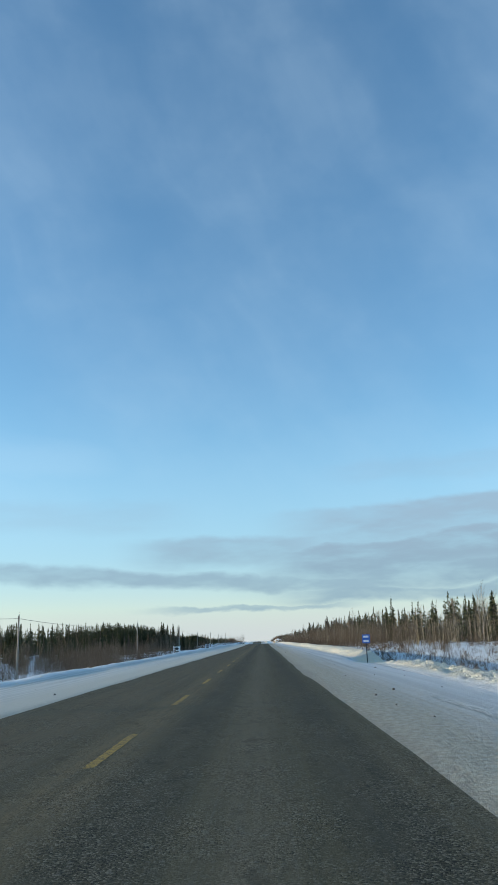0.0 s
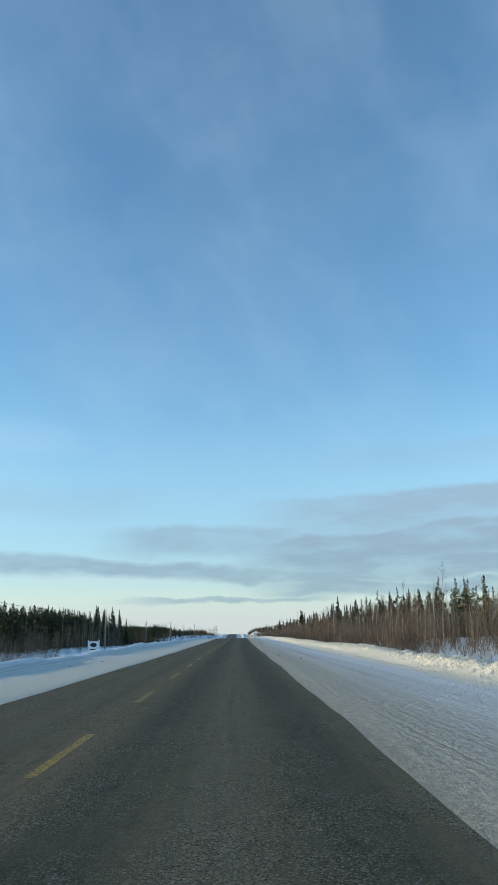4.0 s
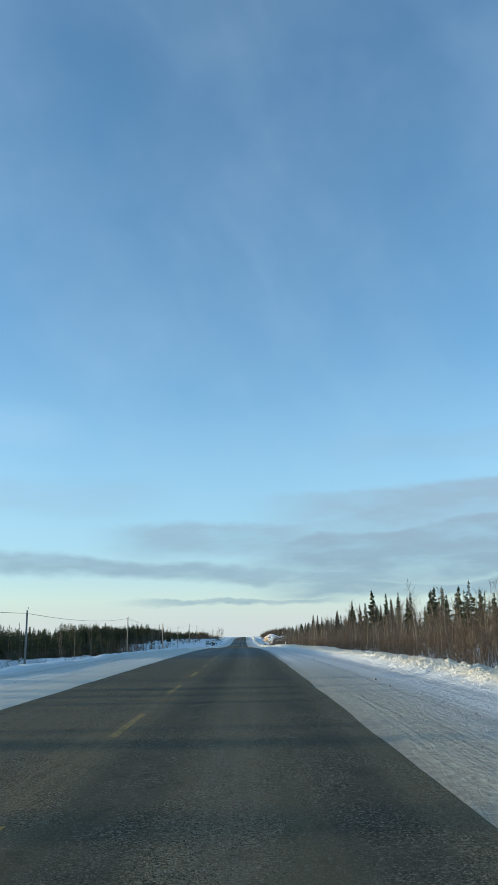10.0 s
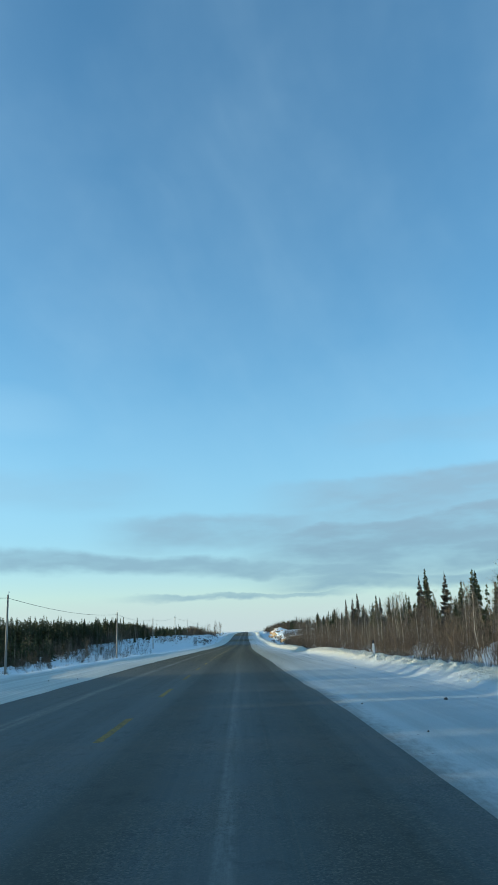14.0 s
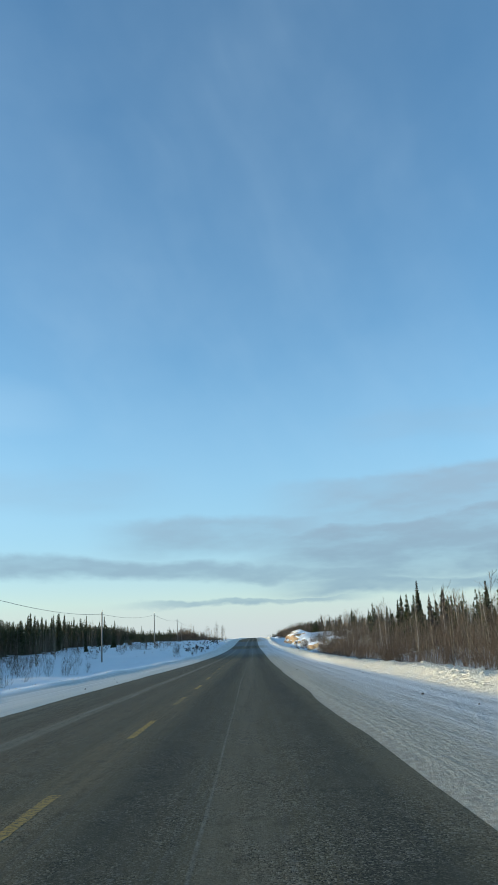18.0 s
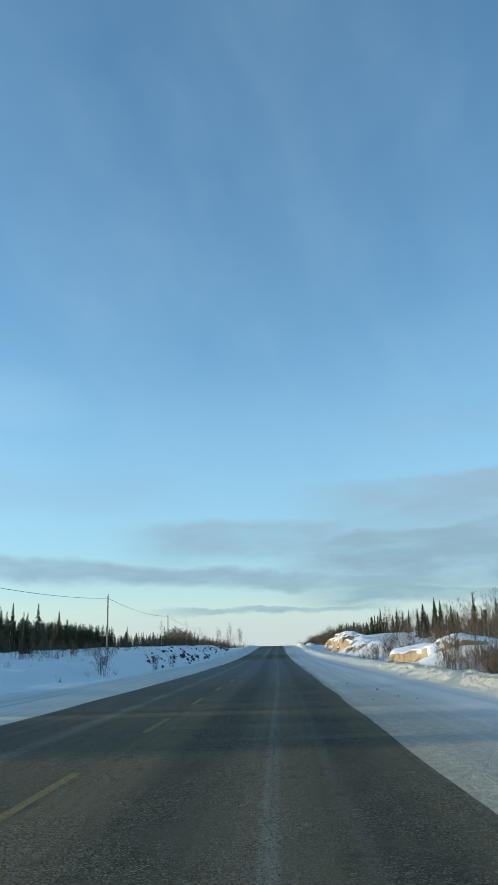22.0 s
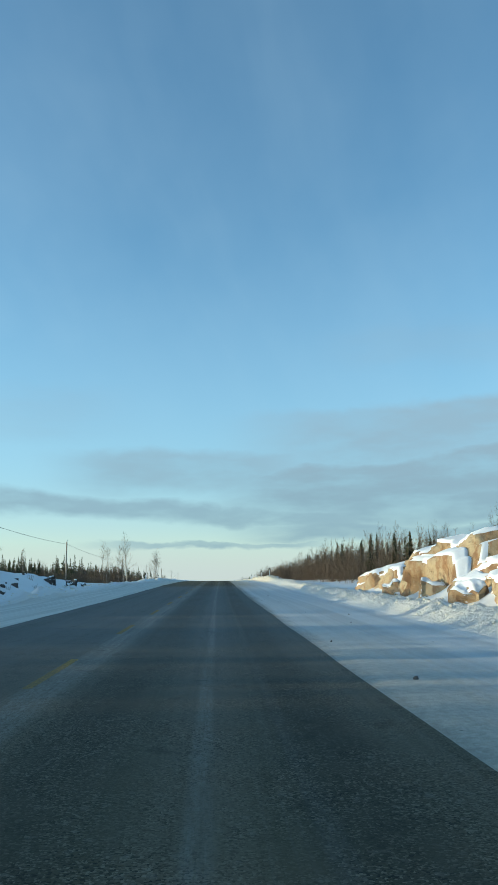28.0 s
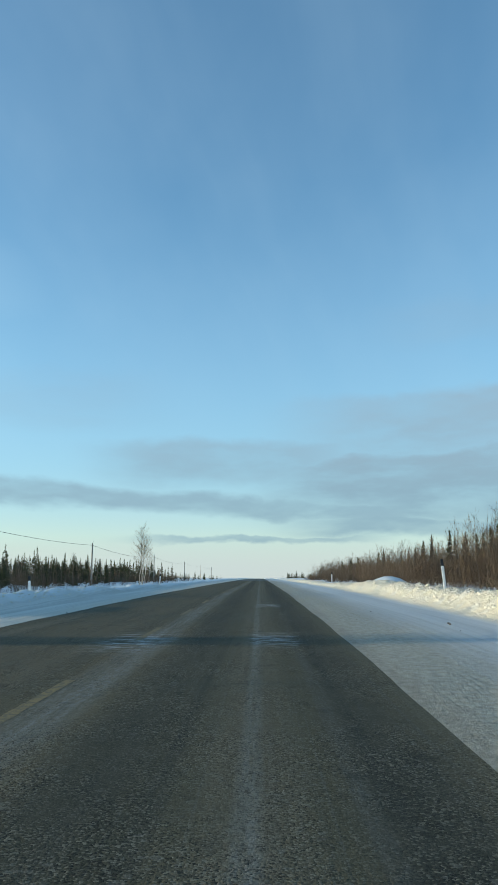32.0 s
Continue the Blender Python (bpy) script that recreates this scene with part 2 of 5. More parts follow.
def snow_material():
    n = Nodes("wind_packed_snow")
    uv = n.uv()
    u, along, _ = n.xyz(uv)
    big = n.noise(uv, 0.22, 5.0)
    mid = n.noise(uv, 1.6, 5.0, 0.6)
    small = n.noise(uv, 7.0, 6.0, 0.65)
    grit = n.noise(uv, 30.0, 4.0, 0.7)
    fine = n.noise(n.scaled(uv, 9.0, 3.0), 1.0, 5.0, 0.7)
    # tracks lie along the road: one meandering set of lines across the shoulder
    sway = n.math("MULTIPLY", n.math("SUBTRACT", n.noise(n.scaled(uv, 0.0, 0.022), 1.0, 2.0), 0.5), 1.6)
    us = n.math("ADD", u, sway)
    comb = n.t.nodes.new("ShaderNodeCombineXYZ")
    n.put(comb.inputs[0], us)
    n.put(comb.inputs[1], n.math("MULTIPLY", along, 0.012))
    lanes = n.noise(n.scaled(comb.outputs[0], 1.7, 1.0), 1.0, 3.0, 0.6)
    lines = n.noise(n.scaled(comb.outputs[0], 6.5, 3.5), 1.0, 4.0, 0.62)
    hairs = n.noise(n.scaled(comb.outputs[0], 22.0, 9.0), 1.0, 3.0, 0.6)
    col = n.mix(big, (0.70, 0.70, 0.71), (0.80, 0.80, 0.80))
    wob = n.math("ADD", u, n.math("MULTIPLY", n.math("SUBTRACT", n.noise(n.scaled(uv, 0.5, 0.12), 1.0, 5.0), 0.5), 0.55))
    sandy = gate(n, along, (-500, 262, 14), (352, 520, 24), (602, 640, 14), (700, 900, 10))
    right = n.step(u, 4.9, 6.2, 1.0, 0.0)
    left = n.step(u, -9.2, -8.3, 0.0, 1.0)
    shoulder = n.math("MULTIPLY", right, left)
    offside = n.step(u, -2.0, -1.0, 1.0, 0.0)
    # driven snow, worn grey along the wheel lines; the far shoulder is pale and sanded
    packed = n.mix(n.step(lanes, 0.36, 0.62), (0.45, 0.455, 0.455), (0.58, 0.585, 0.585))
    packed = n.mix(n.math("MULTIPLY", n.step(lines, 0.54, 0.70, 0.0, 0.32), n.step(fine, 0.34, 0.60, 0.2, 1.0)), packed, (0.26, 0.25, 0.23))
    packed = n.mix(n.step(lines, 0.30, 0.44, 0.50, 0.0), packed, (0.66, 0.66, 0.66))
    packed = n.mix(n.step(hairs, 0.56, 0.72, 0.0, 0.12), packed, (0.22, 0.205, 0.18))
    packed = n.mix(offside, packed, n.mix(n.step(lines, 0.35, 0.65), (0.46, 0.43, 0.375), (0.64, 0.61, 0.55)))
    col = n.mix(n.math("MULTIPLY", shoulder, 0.88), col, packed)
    # single tyre tracks: long wavering pairs, and the two turns of a car that stopped here
    ruts = None
    for c, amp, k, ph, lo, hi in ((3.4, 0.5, 0.012, 0.2, -40, 268), (5.0, 0.4, 0.012, 0.25, -40, 268), (2.9, 0.3, 0.022, 3.0, 352, 490), (4.4, 0.3, 0.022, 3.05, 352, 490), (4.1, 0.35, 0.021, 2.0, 90, 262), (3.7, 0.3, 0.027, 1.2, 352, 490), (5.1, 0.25, 0.027, 1.2, 400, 490), (3.6, 0.3, 0.03, 0.9, 540, 625)):
        path = n.math("ADD", n.math("MULTIPLY", n.math("SINE", n.math("ADD", n.math("MULTIPLY", along, k), ph)), amp), c)
        r = n.math("MULTIPLY", n.step(n.math("ABSOLUTE", n.math("SUBTRACT", u, path)), 0.07, 0.15, 1.0, 0.0), gate(n, along, (lo, hi, 12)))
        r = n.math("MULTIPLY", r, n.step(n.noise(n.scaled(uv, 0.3, 0.06), 1.0, 3.0), 0.36, 0.54))
        ruts = r if ruts is None else n.math("MAXIMUM", ruts, r)
    for cu, cy, rad, lo, hi in ((0.2, 450.0, 2.55, 441, 458), (-0.1, 450.0, 2.35, 441, 457), (4.9, 440.0, 1.75, 436, 446), (5.6, 436.5, 2.6, 432, 442)):
        du, dy = n.math("SUBTRACT", u, cu), n.math("MULTIPLY", n.math("SUBTRACT", along, cy), 0.30 if cu < 1 else 0.42)
        far = n.math("SQRT", n.math("ADD", n.math("MULTIPLY", du, du), n.math("MULTIPLY", dy, dy)))
        r = n.math("MULTIPLY", n.step(n.math("ABSOLUTE", n.math("SUBTRACT", far, rad)), 0.05, 0.11, 1.0, 0.0), gate(n, along, (lo, hi, 1)))
        ruts = n.math("MAXIMUM", ruts, r)
    tread = n.math("MULTIPLY", ruts, n.step(n.noise(n.scaled(uv, 5.0, 2.2), 1.0, 5.0, 0.7), 0.36, 0.62, 0.1, 1.0))
    col = n.mix(n.math("MULTIPLY", n.math("MULTIPLY", shoulder, tread), 0.62), col, (0.22, 0.21, 0.195))
    # sanded, driven-over snow beside the asphalt, thinning out in streaks
    fade = n.math("ADD", wob, n.math("ADD", n.math("MULTIPLY", n.math("SUBTRACT", lines, 0.5), 2.2), n.math("MULTIPLY", n.math("SUBTRACT", fine, 0.5), 1.2)))
    near = n.math("MULTIPLY", n.math("MULTIPLY", n.step(fade, 2.2, 4.6, 1.0, 0.0), n.step(fade, -7.2, -5.6, 0.0, 1.0)), n.math("ADD", n.math("MULTIPLY", sandy, 0.80), 0.16))
    sand = n.mix(n.step(n.noise(n.scaled(uv, 9.0, 6.5), 1.0, 5.0, 0.7), 0.35, 0.65), (0.30, 0.26, 0.19), (0.45, 0.405, 0.32))
    sand = n.mix(n.step(small, 0.50, 0.66, 0.0, 0.6), sand, (0.22, 0.19, 0.14))
    sand = n.mix(n.math("MULTIPLY", offside, 0.8), sand, (0.62, 0.57, 0.48))
    col = n.mix(near, col, sand)
    # grit-dark rim where the asphalt comes out
    brink = n.math("ADD", wob, n.math("ADD", n.math("MULTIPLY", n.math("SUBTRACT", lines, 0.5), 0.4), n.math("MULTIPLY", n.math("SUBTRACT", fine, 0.5), 0.6)))
    rim = n.math("MULTIPLY", n.step(n.math("ADD", brink, n.math("MULTIPLY", sandy, 0.10)), 1.6, 2.15, 1.0, 0.0), n.step(n.math("SUBTRACT", brink, n.math("MULTIPLY", gate(n, along, (90, 260, 30)), 0.6)), -5.35, -4.85, 0.0, 1.0))
    rim = n.math("MULTIPLY", rim, n.math("SUBTRACT", 0.80, n.math("MULTIPLY", sandy, 0.45)))
    col = n.mix(rim, col, n.mix(n.step(grit, 0.35, 0.65), (0.070, 0.061, 0.045), (0.125, 0.105, 0.076)))
    # specks of gravel on the shoulder
    speck = n.math("MULTIPLY", n.step(n.voronoi(uv, 3.2), 0.035, 0.07, 1.0, 0.0), n.step(mid, 0.46, 0.56))
    col = n.mix(n.math("MULTIPLY", n.math("MULTIPLY", shoulder, speck), 0.8), col, (0.10, 0.085, 0.07))
    # cream tint and grit on the ploughed ridge, whiter from 560 to 728 m
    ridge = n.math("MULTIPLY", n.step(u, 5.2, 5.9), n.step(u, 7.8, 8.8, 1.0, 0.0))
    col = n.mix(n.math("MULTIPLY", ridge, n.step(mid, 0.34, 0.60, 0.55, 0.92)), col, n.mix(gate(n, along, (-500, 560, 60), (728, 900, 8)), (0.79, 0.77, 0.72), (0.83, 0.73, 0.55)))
    col = n.mix(n.math("MULTIPLY", ridge, n.step(grit, 0.48, 0.64, 0.0, 0.60)), col, (0.44, 0.39, 0.31))
    lump = n.math("ADD", n.math("MULTIPLY", small, n.math("SUBTRACT", 0.62, n.math("MULTIPLY", shoulder, 0.34))), n.math("MULTIPLY", grit, 0.22))
    lump = n.math("ADD", lump, n.math("MULTIPLY", ridge, n.math("ADD", n.math("MULTIPLY", small, 1.1), n.math("MULTIPLY", grit, 0.7))))
    lump = n.math("SUBTRACT", lump, n.math("MULTIPLY", n.math("MULTIPLY", tread, shoulder), 0.4))
    chewed = n.noise(n.scaled(uv, 7.0, 2.4), 1.0, 5.0, 0.7)
    worked = n.math("ADD", n.math("MULTIPLY", gate(n, along, (60, 262, 30), (352, 490, 10)), 0.8), 0.25)
    rows = n.math("ADD", n.math("MULTIPLY", n.step(lines, 0.36, 0.62), 0.24), n.math("ADD", n.math("MULTIPLY", n.step(chewed, 0.40, 0.62), 0.34), n.math("MULTIPLY", hairs, 0.06)))
    lump = n.math("ADD", lump, n.math("MULTIPLY", n.math("MULTIPLY", rows, right), n.math("MULTIPLY", worked, n.step(u, 1.6, 2.4))))
    lump = n.math("SUBTRACT", lump, n.math("MULTIPLY", n.math("MULTIPLY", n.voronoi(uv, 6.5), ridge), 0.9))
    lump = n.math("SUBTRACT", lump, n.math("MULTIPLY", n.math("MULTIPLY", n.voronoi(uv, 15.0), ridge), 0.6))
    lump = n.math("ADD", lump, n.math("MULTIPLY", n.math("MULTIPLY", n.noise(uv, 16.0, 3.0, 0.7), shoulder), 0.45))
    n.bump(lump, 0.75, 0.10)
    return n.done(col, 0.62, spec=0.3)


def paint_material():
    n = Nodes("worn_yellow_paint")
    p = n.geo()
    worn = n.noise(p, 22.0, 6.0, 0.72)
    col = n.mix(n.noise(p, 2.0, 4.0), (0.36, 0.225, 0.05), (0.47, 0.30, 0.075))
    col = n.mix(n.step(worn, 0.45, 0.60, 0.0, 0.85), col, (0.075, 0.066, 0.052))
    col = n.mix(n.step(n.noise(p, 0.11, 2.0), 0.35, 0.65, 0.0, 0.55), col, (0.105, 0.088, 0.062))
    col = n.mix(n.step(n.xyz(p)[1], 670, 700, 0.0, 0.55), col, (0.14, 0.125, 0.10))
    n.bump(worn, 0.4, 0.004)
    return n.done(col, 0.85, spec=0.15)


def rock_material(name, warm, cold):
    n = Nodes(name)
    p = n.obj()
    f = n.noise(p, 0.5, 6.0, 0.6)
    g = n.noise(p, 2.2, 8.0, 0.68)
    crack = n.t.nodes.new("ShaderNodeTexVoronoi")
    crack.feature = "DISTANCE_TO_EDGE"
    crack.inputs["Scale"].default_value = 0.9
    n.put(crack.inputs["Vector"], n.node("ShaderNodeVectorMath", n.scaled(p, 1.0, 1.0, 0.6), n.scaled(n.t.nodes.new("ShaderNodeTexNoise").outputs[1], 0.5, 0.5, 0.5), operation="ADD"))
    line = n.math("MULTIPLY", n.step(crack.outputs[0], 0.0, 0.012, 1.0, 0.0), n.step(g, 0.42, 0.56))
    col = n.mix(n.step(f, 0.32, 0.55), warm, cold)
    col = n.mix(n.step(n.noise(n.scaled(p, 1.0, 1.0, 0.35), 1.3, 6.0, 0.62), 0.47, 0.62, 0.0, 0.8), col, tuple(c * q for c, q in zip(warm, (0.62, 0.48, 0.42))))
    col = n.mix(n.step(g, 0.52, 0.70, 0.0, 0.55), col, tuple(c * 0.45 for c in cold))
    col = n.mix(n.step(n.noise(p, 7.0, 6.0, 0.7), 0.54, 0.70, 0.0, 0.5), col, tuple(min(1, c * 1.35) for c in cold))
    col = n.mix(n.math("MULTIPLY", line, 0.4), col, tuple(c * 0.35 for c in warm))
    col = n.mix(n.math("MULTIPLY", n.rand(), 0.3), col, tuple(c * q for c, q in zip(warm, (0.7, 0.6, 0.55))))
    n.bump(n.math("SUBTRACT", n.math("ADD", g, n.math("MULTIPLY", f, 0.6)), n.math("MULTIPLY", line, 0.4)), 0.9, 0.16)
    return n.done(col, 0.85)


def bark_material(name, dark, light, scale=9.0, bands=False):
    n = Nodes(name)
    p = n.obj()
    f = n.noise(n.scaled(p, 1.0, 1.0, 6.0 if bands else 0.3), scale, 5.0, 0.65)
    col = n.mix(n.step(f, 0.35, 0.65), dark, light)
    col = n.mix(n.math("MULTIPLY", n.rand(), 0.45), col, tuple(c * 0.55 for c in light))
    return n.done(col, 0.9)


def twig_material(name, dark, light):
    n = Nodes(name)
    col = n.mix(n.island(), dark, light)
    col = n.mix(n.math("MULTIPLY", n.rand(), 0.5), col, dark)
    return n.done(col, 0.9, spec=0.1)


def needle_material():
    n = Nodes("spruce_needles")
    col = n.mix(n.island(), (0.032, 0.040, 0.018), (0.112, 0.110, 0.054))
    col = n.mix(n.math("MULTIPLY", n.rand(), 0.45), col, (0.040, 0.046, 0.023))
    return n.done(col, 0.85, spec=0.15)


def cloud_material():
    n = Nodes("stratus")
    uv = n.uv()
    az, el, _ = n.xyz(uv)

    def centred(v, k):
        return n.math("MULTIPLY", n.math("SUBTRACT", v, 0.5), k)
    roll = centred(n.noise(n.scaled(uv, 0.16, 0.45), 1.0, 5.0, 0.48), 1.5)
    curl = centred(n.noise(n.scaled(uv, 0.75, 1.7), 1.0, 4.0, 0.55), 0.45)
    el2 = n.math("ADD", el, n.math("ADD", roll, curl))
    body = n.noise(n.scaled(uv, 0.21, 0.85), 1.0, 6.0, 0.55)
    total = None
    # az fade in, az fade out, height over az 0, rise with az, half thickness, soft upper edge, soft lower edge, weight
    for a0, a1, a2, a3, e0, rise, half, up, down, k in (
            (-1, 8, 40, 60, 8.1, 0.05, 0.50, 0.60, 3.2, 0.80),
            (-11, -5, 1, 10, 6.6, 0.0, 0.35, 0.70, 1.8, 0.72),
            (-3, 5, 40, 60, 5.2, 0.07, 0.70, 0.70, 2.2, 0.95),
            (2, 9, 40, 60, 4.0, 0.03, 0.40, 0.60, 1.2, 0.92),
            (-60, -32, 7, 15, 4.05, -0.062, 0.24, 0.60, 0.65, 0.82),
            (-1, 6, 40, 60, 3.0, 0.0, 0.25, 0.45, 0.55, 0.85),
            (-10, -3, 4, 9, 2.33, 0.0, 0.06, 0.16, 0.22, 0.75),
            (-30, -15, -9, -3, 9.0, 0.0, 0.40, 0.9, 1.2, 0.22),
            (4, 9, 18, 30, 11.8, 0.0, 0.30, 0.8, 1.0, 0.20)):
        mid = n.math("SUBTRACT", el2, n.math("ADD", n.math("MULTIPLY", az, rise), e0))
        side = n.math("MULTIPLY", n.step(az, a0, a1), n.step(az, a2, a3, 1.0, 0.0))
        band = n.math("MULTIPLY", n.step(mid, -half - down, -half), n.step(mid, half, half + up, 1.0, 0.0))
        v = n.math("MULTIPLY", n.math("MULTIPLY", side, band), k)
        total = v if total is None else n.math("MAXIMUM", total, v)
    total = n.math("MULTIPLY", total, n.step(body, 0.26, 0.62, 0.55, 1.0))
    # cirrus: long faint wisps that sink towards the right, and a mottled veil
    turned = n.t.nodes.new("ShaderNodeVectorRotate")
    turned.rotation_type = "Z_AXIS"
    n.put(turned.inputs["Vector"], uv)
    turned.inputs["Angle"].default_value = 0.95
    sway = n.t.nodes.new("ShaderNodeCombineXYZ")
    n.put(sway.inputs[1], centred(n.noise(n.scaled(uv, 0.05, 0.05), 1.0, 2.0), 9.0))
    bent = n.node("ShaderNodeVectorMath", turned.outputs[0], sway.outputs[0], operation="ADD")
    wisp = n.noise(n.scaled(bent, 0.042, 0.135), 1.0, 5.0, 0.45)
    comb = n.noise(n.scaled(bent, 0.08, 0.42), 1.0, 4.0, 0.5)
    veil = n.noise(n.scaled(uv, 0.055, 0.075), 1.0, 5.0, 0.55)
    high = n.math("MULTIPLY", n.step(wisp, 0.34, 0.70, 0.0, 0.085), n.step(veil, 0.30, 0.62, 0.45, 1.0))
    high = n.math("ADD", high, n.math("MULTIPLY", n.step(comb, 0.42, 0.72, 0.0, 0.022), n.step(veil, 0.40, 0.60)))
    high = n.math("ADD", high, n.math("MULTIPLY", n.step(veil, 0.36, 0.70, 0.0, 0.07), n.step(el, 6.0, 14.0)))
    puff = n.math("MULTIPLY", n.math("MULTIPLY", n.step(az, -30, -20), n.step(az, -14, -7, 1.0, 0.0)), n.math("MULTIPLY", n.step(el2, 10.8, 12.6), n.step(el2, 13.2, 15.6, 1.0, 0.0)))
    high = n.math("MAXIMUM", high, n.math("MULTIPLY", puff, 0.15))
    glow = n.t.nodes.new("ShaderNodeEmission")
    n.put(glow.inputs[0], n.mix(n.step(n.math("ADD", el, n.math("MULTIPLY", body, 4.0)), 4.0, 12.0), (0.130, 0.188, 0.244), (0.158, 0.208, 0.276)))
    pale = n.t.nodes.new("ShaderNodeEmission")
    n.put(pale.inputs[0], (0.31, 0.385, 0.47))
    clear = n.t.nodes.new("ShaderNodeBsdfTransparent")
    m1 = n.t.nodes.new("ShaderNodeMixShader")
    n.put(m1.inputs[0], high)
    n.t.links.new(clear.outputs[0], m1.inputs[1])
    n.t.links.new(pale.outputs[0], m1.inputs[2])
    mist = n.t.nodes.new("ShaderNodeEmission")
    n.put(mist.inputs[0], n.mix(n.step(el, 0.8, 6.5), (0.274, 0.299, 0.342), (0.183, 0.270, 0.385)))
    m0 = n.t.nodes.new("ShaderNodeMixShader")
    n.put(m0.inputs[0], n.math("MAXIMUM", n.step(el, 0.3, 6.0, 0.86, 0.0), n.step(el, 3.0, 17.0, 0.58, 0.0)))
    n.t.links.new(m1.outputs[0], m0.inputs[1])
    n.t.links.new(mist.outputs[0], m0.inputs[2])
    m2 = n.t.nodes.new("ShaderNodeMixShader")
    n.put(m2.inputs[0], total)
    n.t.links.new(m0.outputs[0], m2.inputs[1])
    n.t.links.new(glow.outputs[0], m2.inputs[2])
    n.t.links.new(m2.outputs[0], n.t.nodes["Material Output"].inputs[0])
    return n.m


ASPHALT, SNOW = asphalt_material(), snow_material()
NEEDLE = needle_material()
SPRUCE_BARK = bark_material("spruce_bark", (0.045, 0.036, 0.030), (0.12, 0.10, 0.085))
GREY_BARK = bark_material("poplar_bark", (0.09, 0.075, 0.06), (0.24, 0.20, 0.16))
BIRCH_BARK = bark_material("birch_bark", (0.17, 0.145, 0.12), (0.50, 0.45, 0.385), 5.0, True)
STEM_BARK = bark_material("alder_bark", (0.085, 0.065, 0.048), (0.24, 0.185, 0.135))
ASPEN_BARK = bark_material("aspen_bark", (0.13, 0.105, 0.07), (0.36, 0.30, 0.205))
TWIG = twig_material("bare_twigs", (0.070, 0.052, 0.039), (0.205, 0.150, 0.106))
LARCH_TWIG = twig_material("larch_twigs", (0.060, 0.050, 0.040), (0.150, 0.125, 0.095))
PALE_TWIG = twig_material("pale_twigs", (0.10, 0.08, 0.065), (0.23, 0.19, 0.15))
REED = twig_material("dead_grass", (0.17, 0.115, 0.065), (0.36, 0.26, 0.15))
ROCK = rock_material("orange_granite", (0.40, 0.245, 0.118), (0.45, 0.355, 0.22))
DARK_ROCK = rock_material("grey_brown_rock", (0.070, 0.056, 0.050), (0.105, 0.092, 0.085))
CAP = plain("settled_snow", (0.85, 0.86, 0.88), 0.6, 0.03, 2.0, bump=0.05)
CLOD = plain("sanded_snow_clods", (0.72, 0.66, 0.55), 0.7, 0.14, 9.0, bump=0.01)
YELLOW = paint_material()
WOOD = plain("weathered_pole_wood", (0.23, 0.20, 0.17), 0.9, 0.2, 5.0, bump=0.01)
STEEL = plain("galvanised_steel", (0.32, 0.33, 0.34), 0.5, 0.1, 8.0, 0.6)
CABLE = plain("cable_sheath", (0.05, 0.05, 0.055), 0.6, 0.05)
BLUE = plain("blue_sign_face", (0.02, 0.12, 0.50), 0.45, 0.05)
WHITE = plain("white_paint", (0.78, 0.78, 0.77), 0.5, 0.05)
BLACK = plain("black_band", (0.02, 0.02, 0.022), 0.6, 0.1)
CLOUD = cloud_material()


# ---- mesh helpers ----
def smooth(v, lo, hi):
    k = np.clip((v - lo) / (hi - lo), 0, 1)
    return k * k * (3 - 2 * k)


LATTICE = np.random.RandomState(7).rand(256, 256)


def value_noise(x, y, seed=0):
    x, y = np.asarray(x, float) + seed * 17.3, np.asarray(y, float) + seed * 9.1
    i, j = np.floor(x).astype(int), np.floor(y).astype(int)
    fx, fy = x - i, y - j
    fx, fy = fx * fx * (3 - 2 * fx), fy * fy * (3 - 2 * fy)
    p = LATTICE
    a = p[i % 256, j % 256] * (1 - fx) + p[(i + 1) % 256, j % 256] * fx
    b = p[i % 256, (j + 1) % 256] * (1 - fx) + p[(i + 1) % 256, (j + 1) % 256] * fx
    return a * (1 - fy) + b * fy - 0.5


def fractal(x, y, scale, octaves=3, seed=0):
    return sum(value_noise(x / scale * 2 ** k, y / scale * 2 ** k, seed + k) / 2 ** k for k in range(octaves))


def mesh_from(name, verts, faces, mats, smooth_shade=False, face_mats=None, uv=None):
    verts, faces = np.asarray(verts, np.float32), np.asarray(faces, np.int32)
    me = bpy.data.meshes.new(name)
    k = faces.shape[1]
    me.vertices.add(len(verts))
    me.vertices.foreach_set("co", verts.ravel())
    me.loops.add(faces.size)
    me.loops.foreach_set("vertex_index", faces.ravel())
    me.polygons.add(len(faces))
    me.polygons.foreach_set("loop_start", np.arange(0, faces.size, k, dtype=np.int32))
    if smooth_shade:
        me.polygons.foreach_set("use_smooth", np.ones(len(faces), bool))
    for m in mats:
        me.materials.append(m)
    if face_mats is not None:
        me.polygons.foreach_set("material_index", np.asarray(face_mats, np.int32))
    if uv is not None:
        layer = me.uv_layers.new(name="UVMap")
        layer.data.foreach_set("uv", np.asarray(uv, np.float32)[faces.ravel()].ravel())
    me.update(calc_edges=True)
    me.validate()
    return me


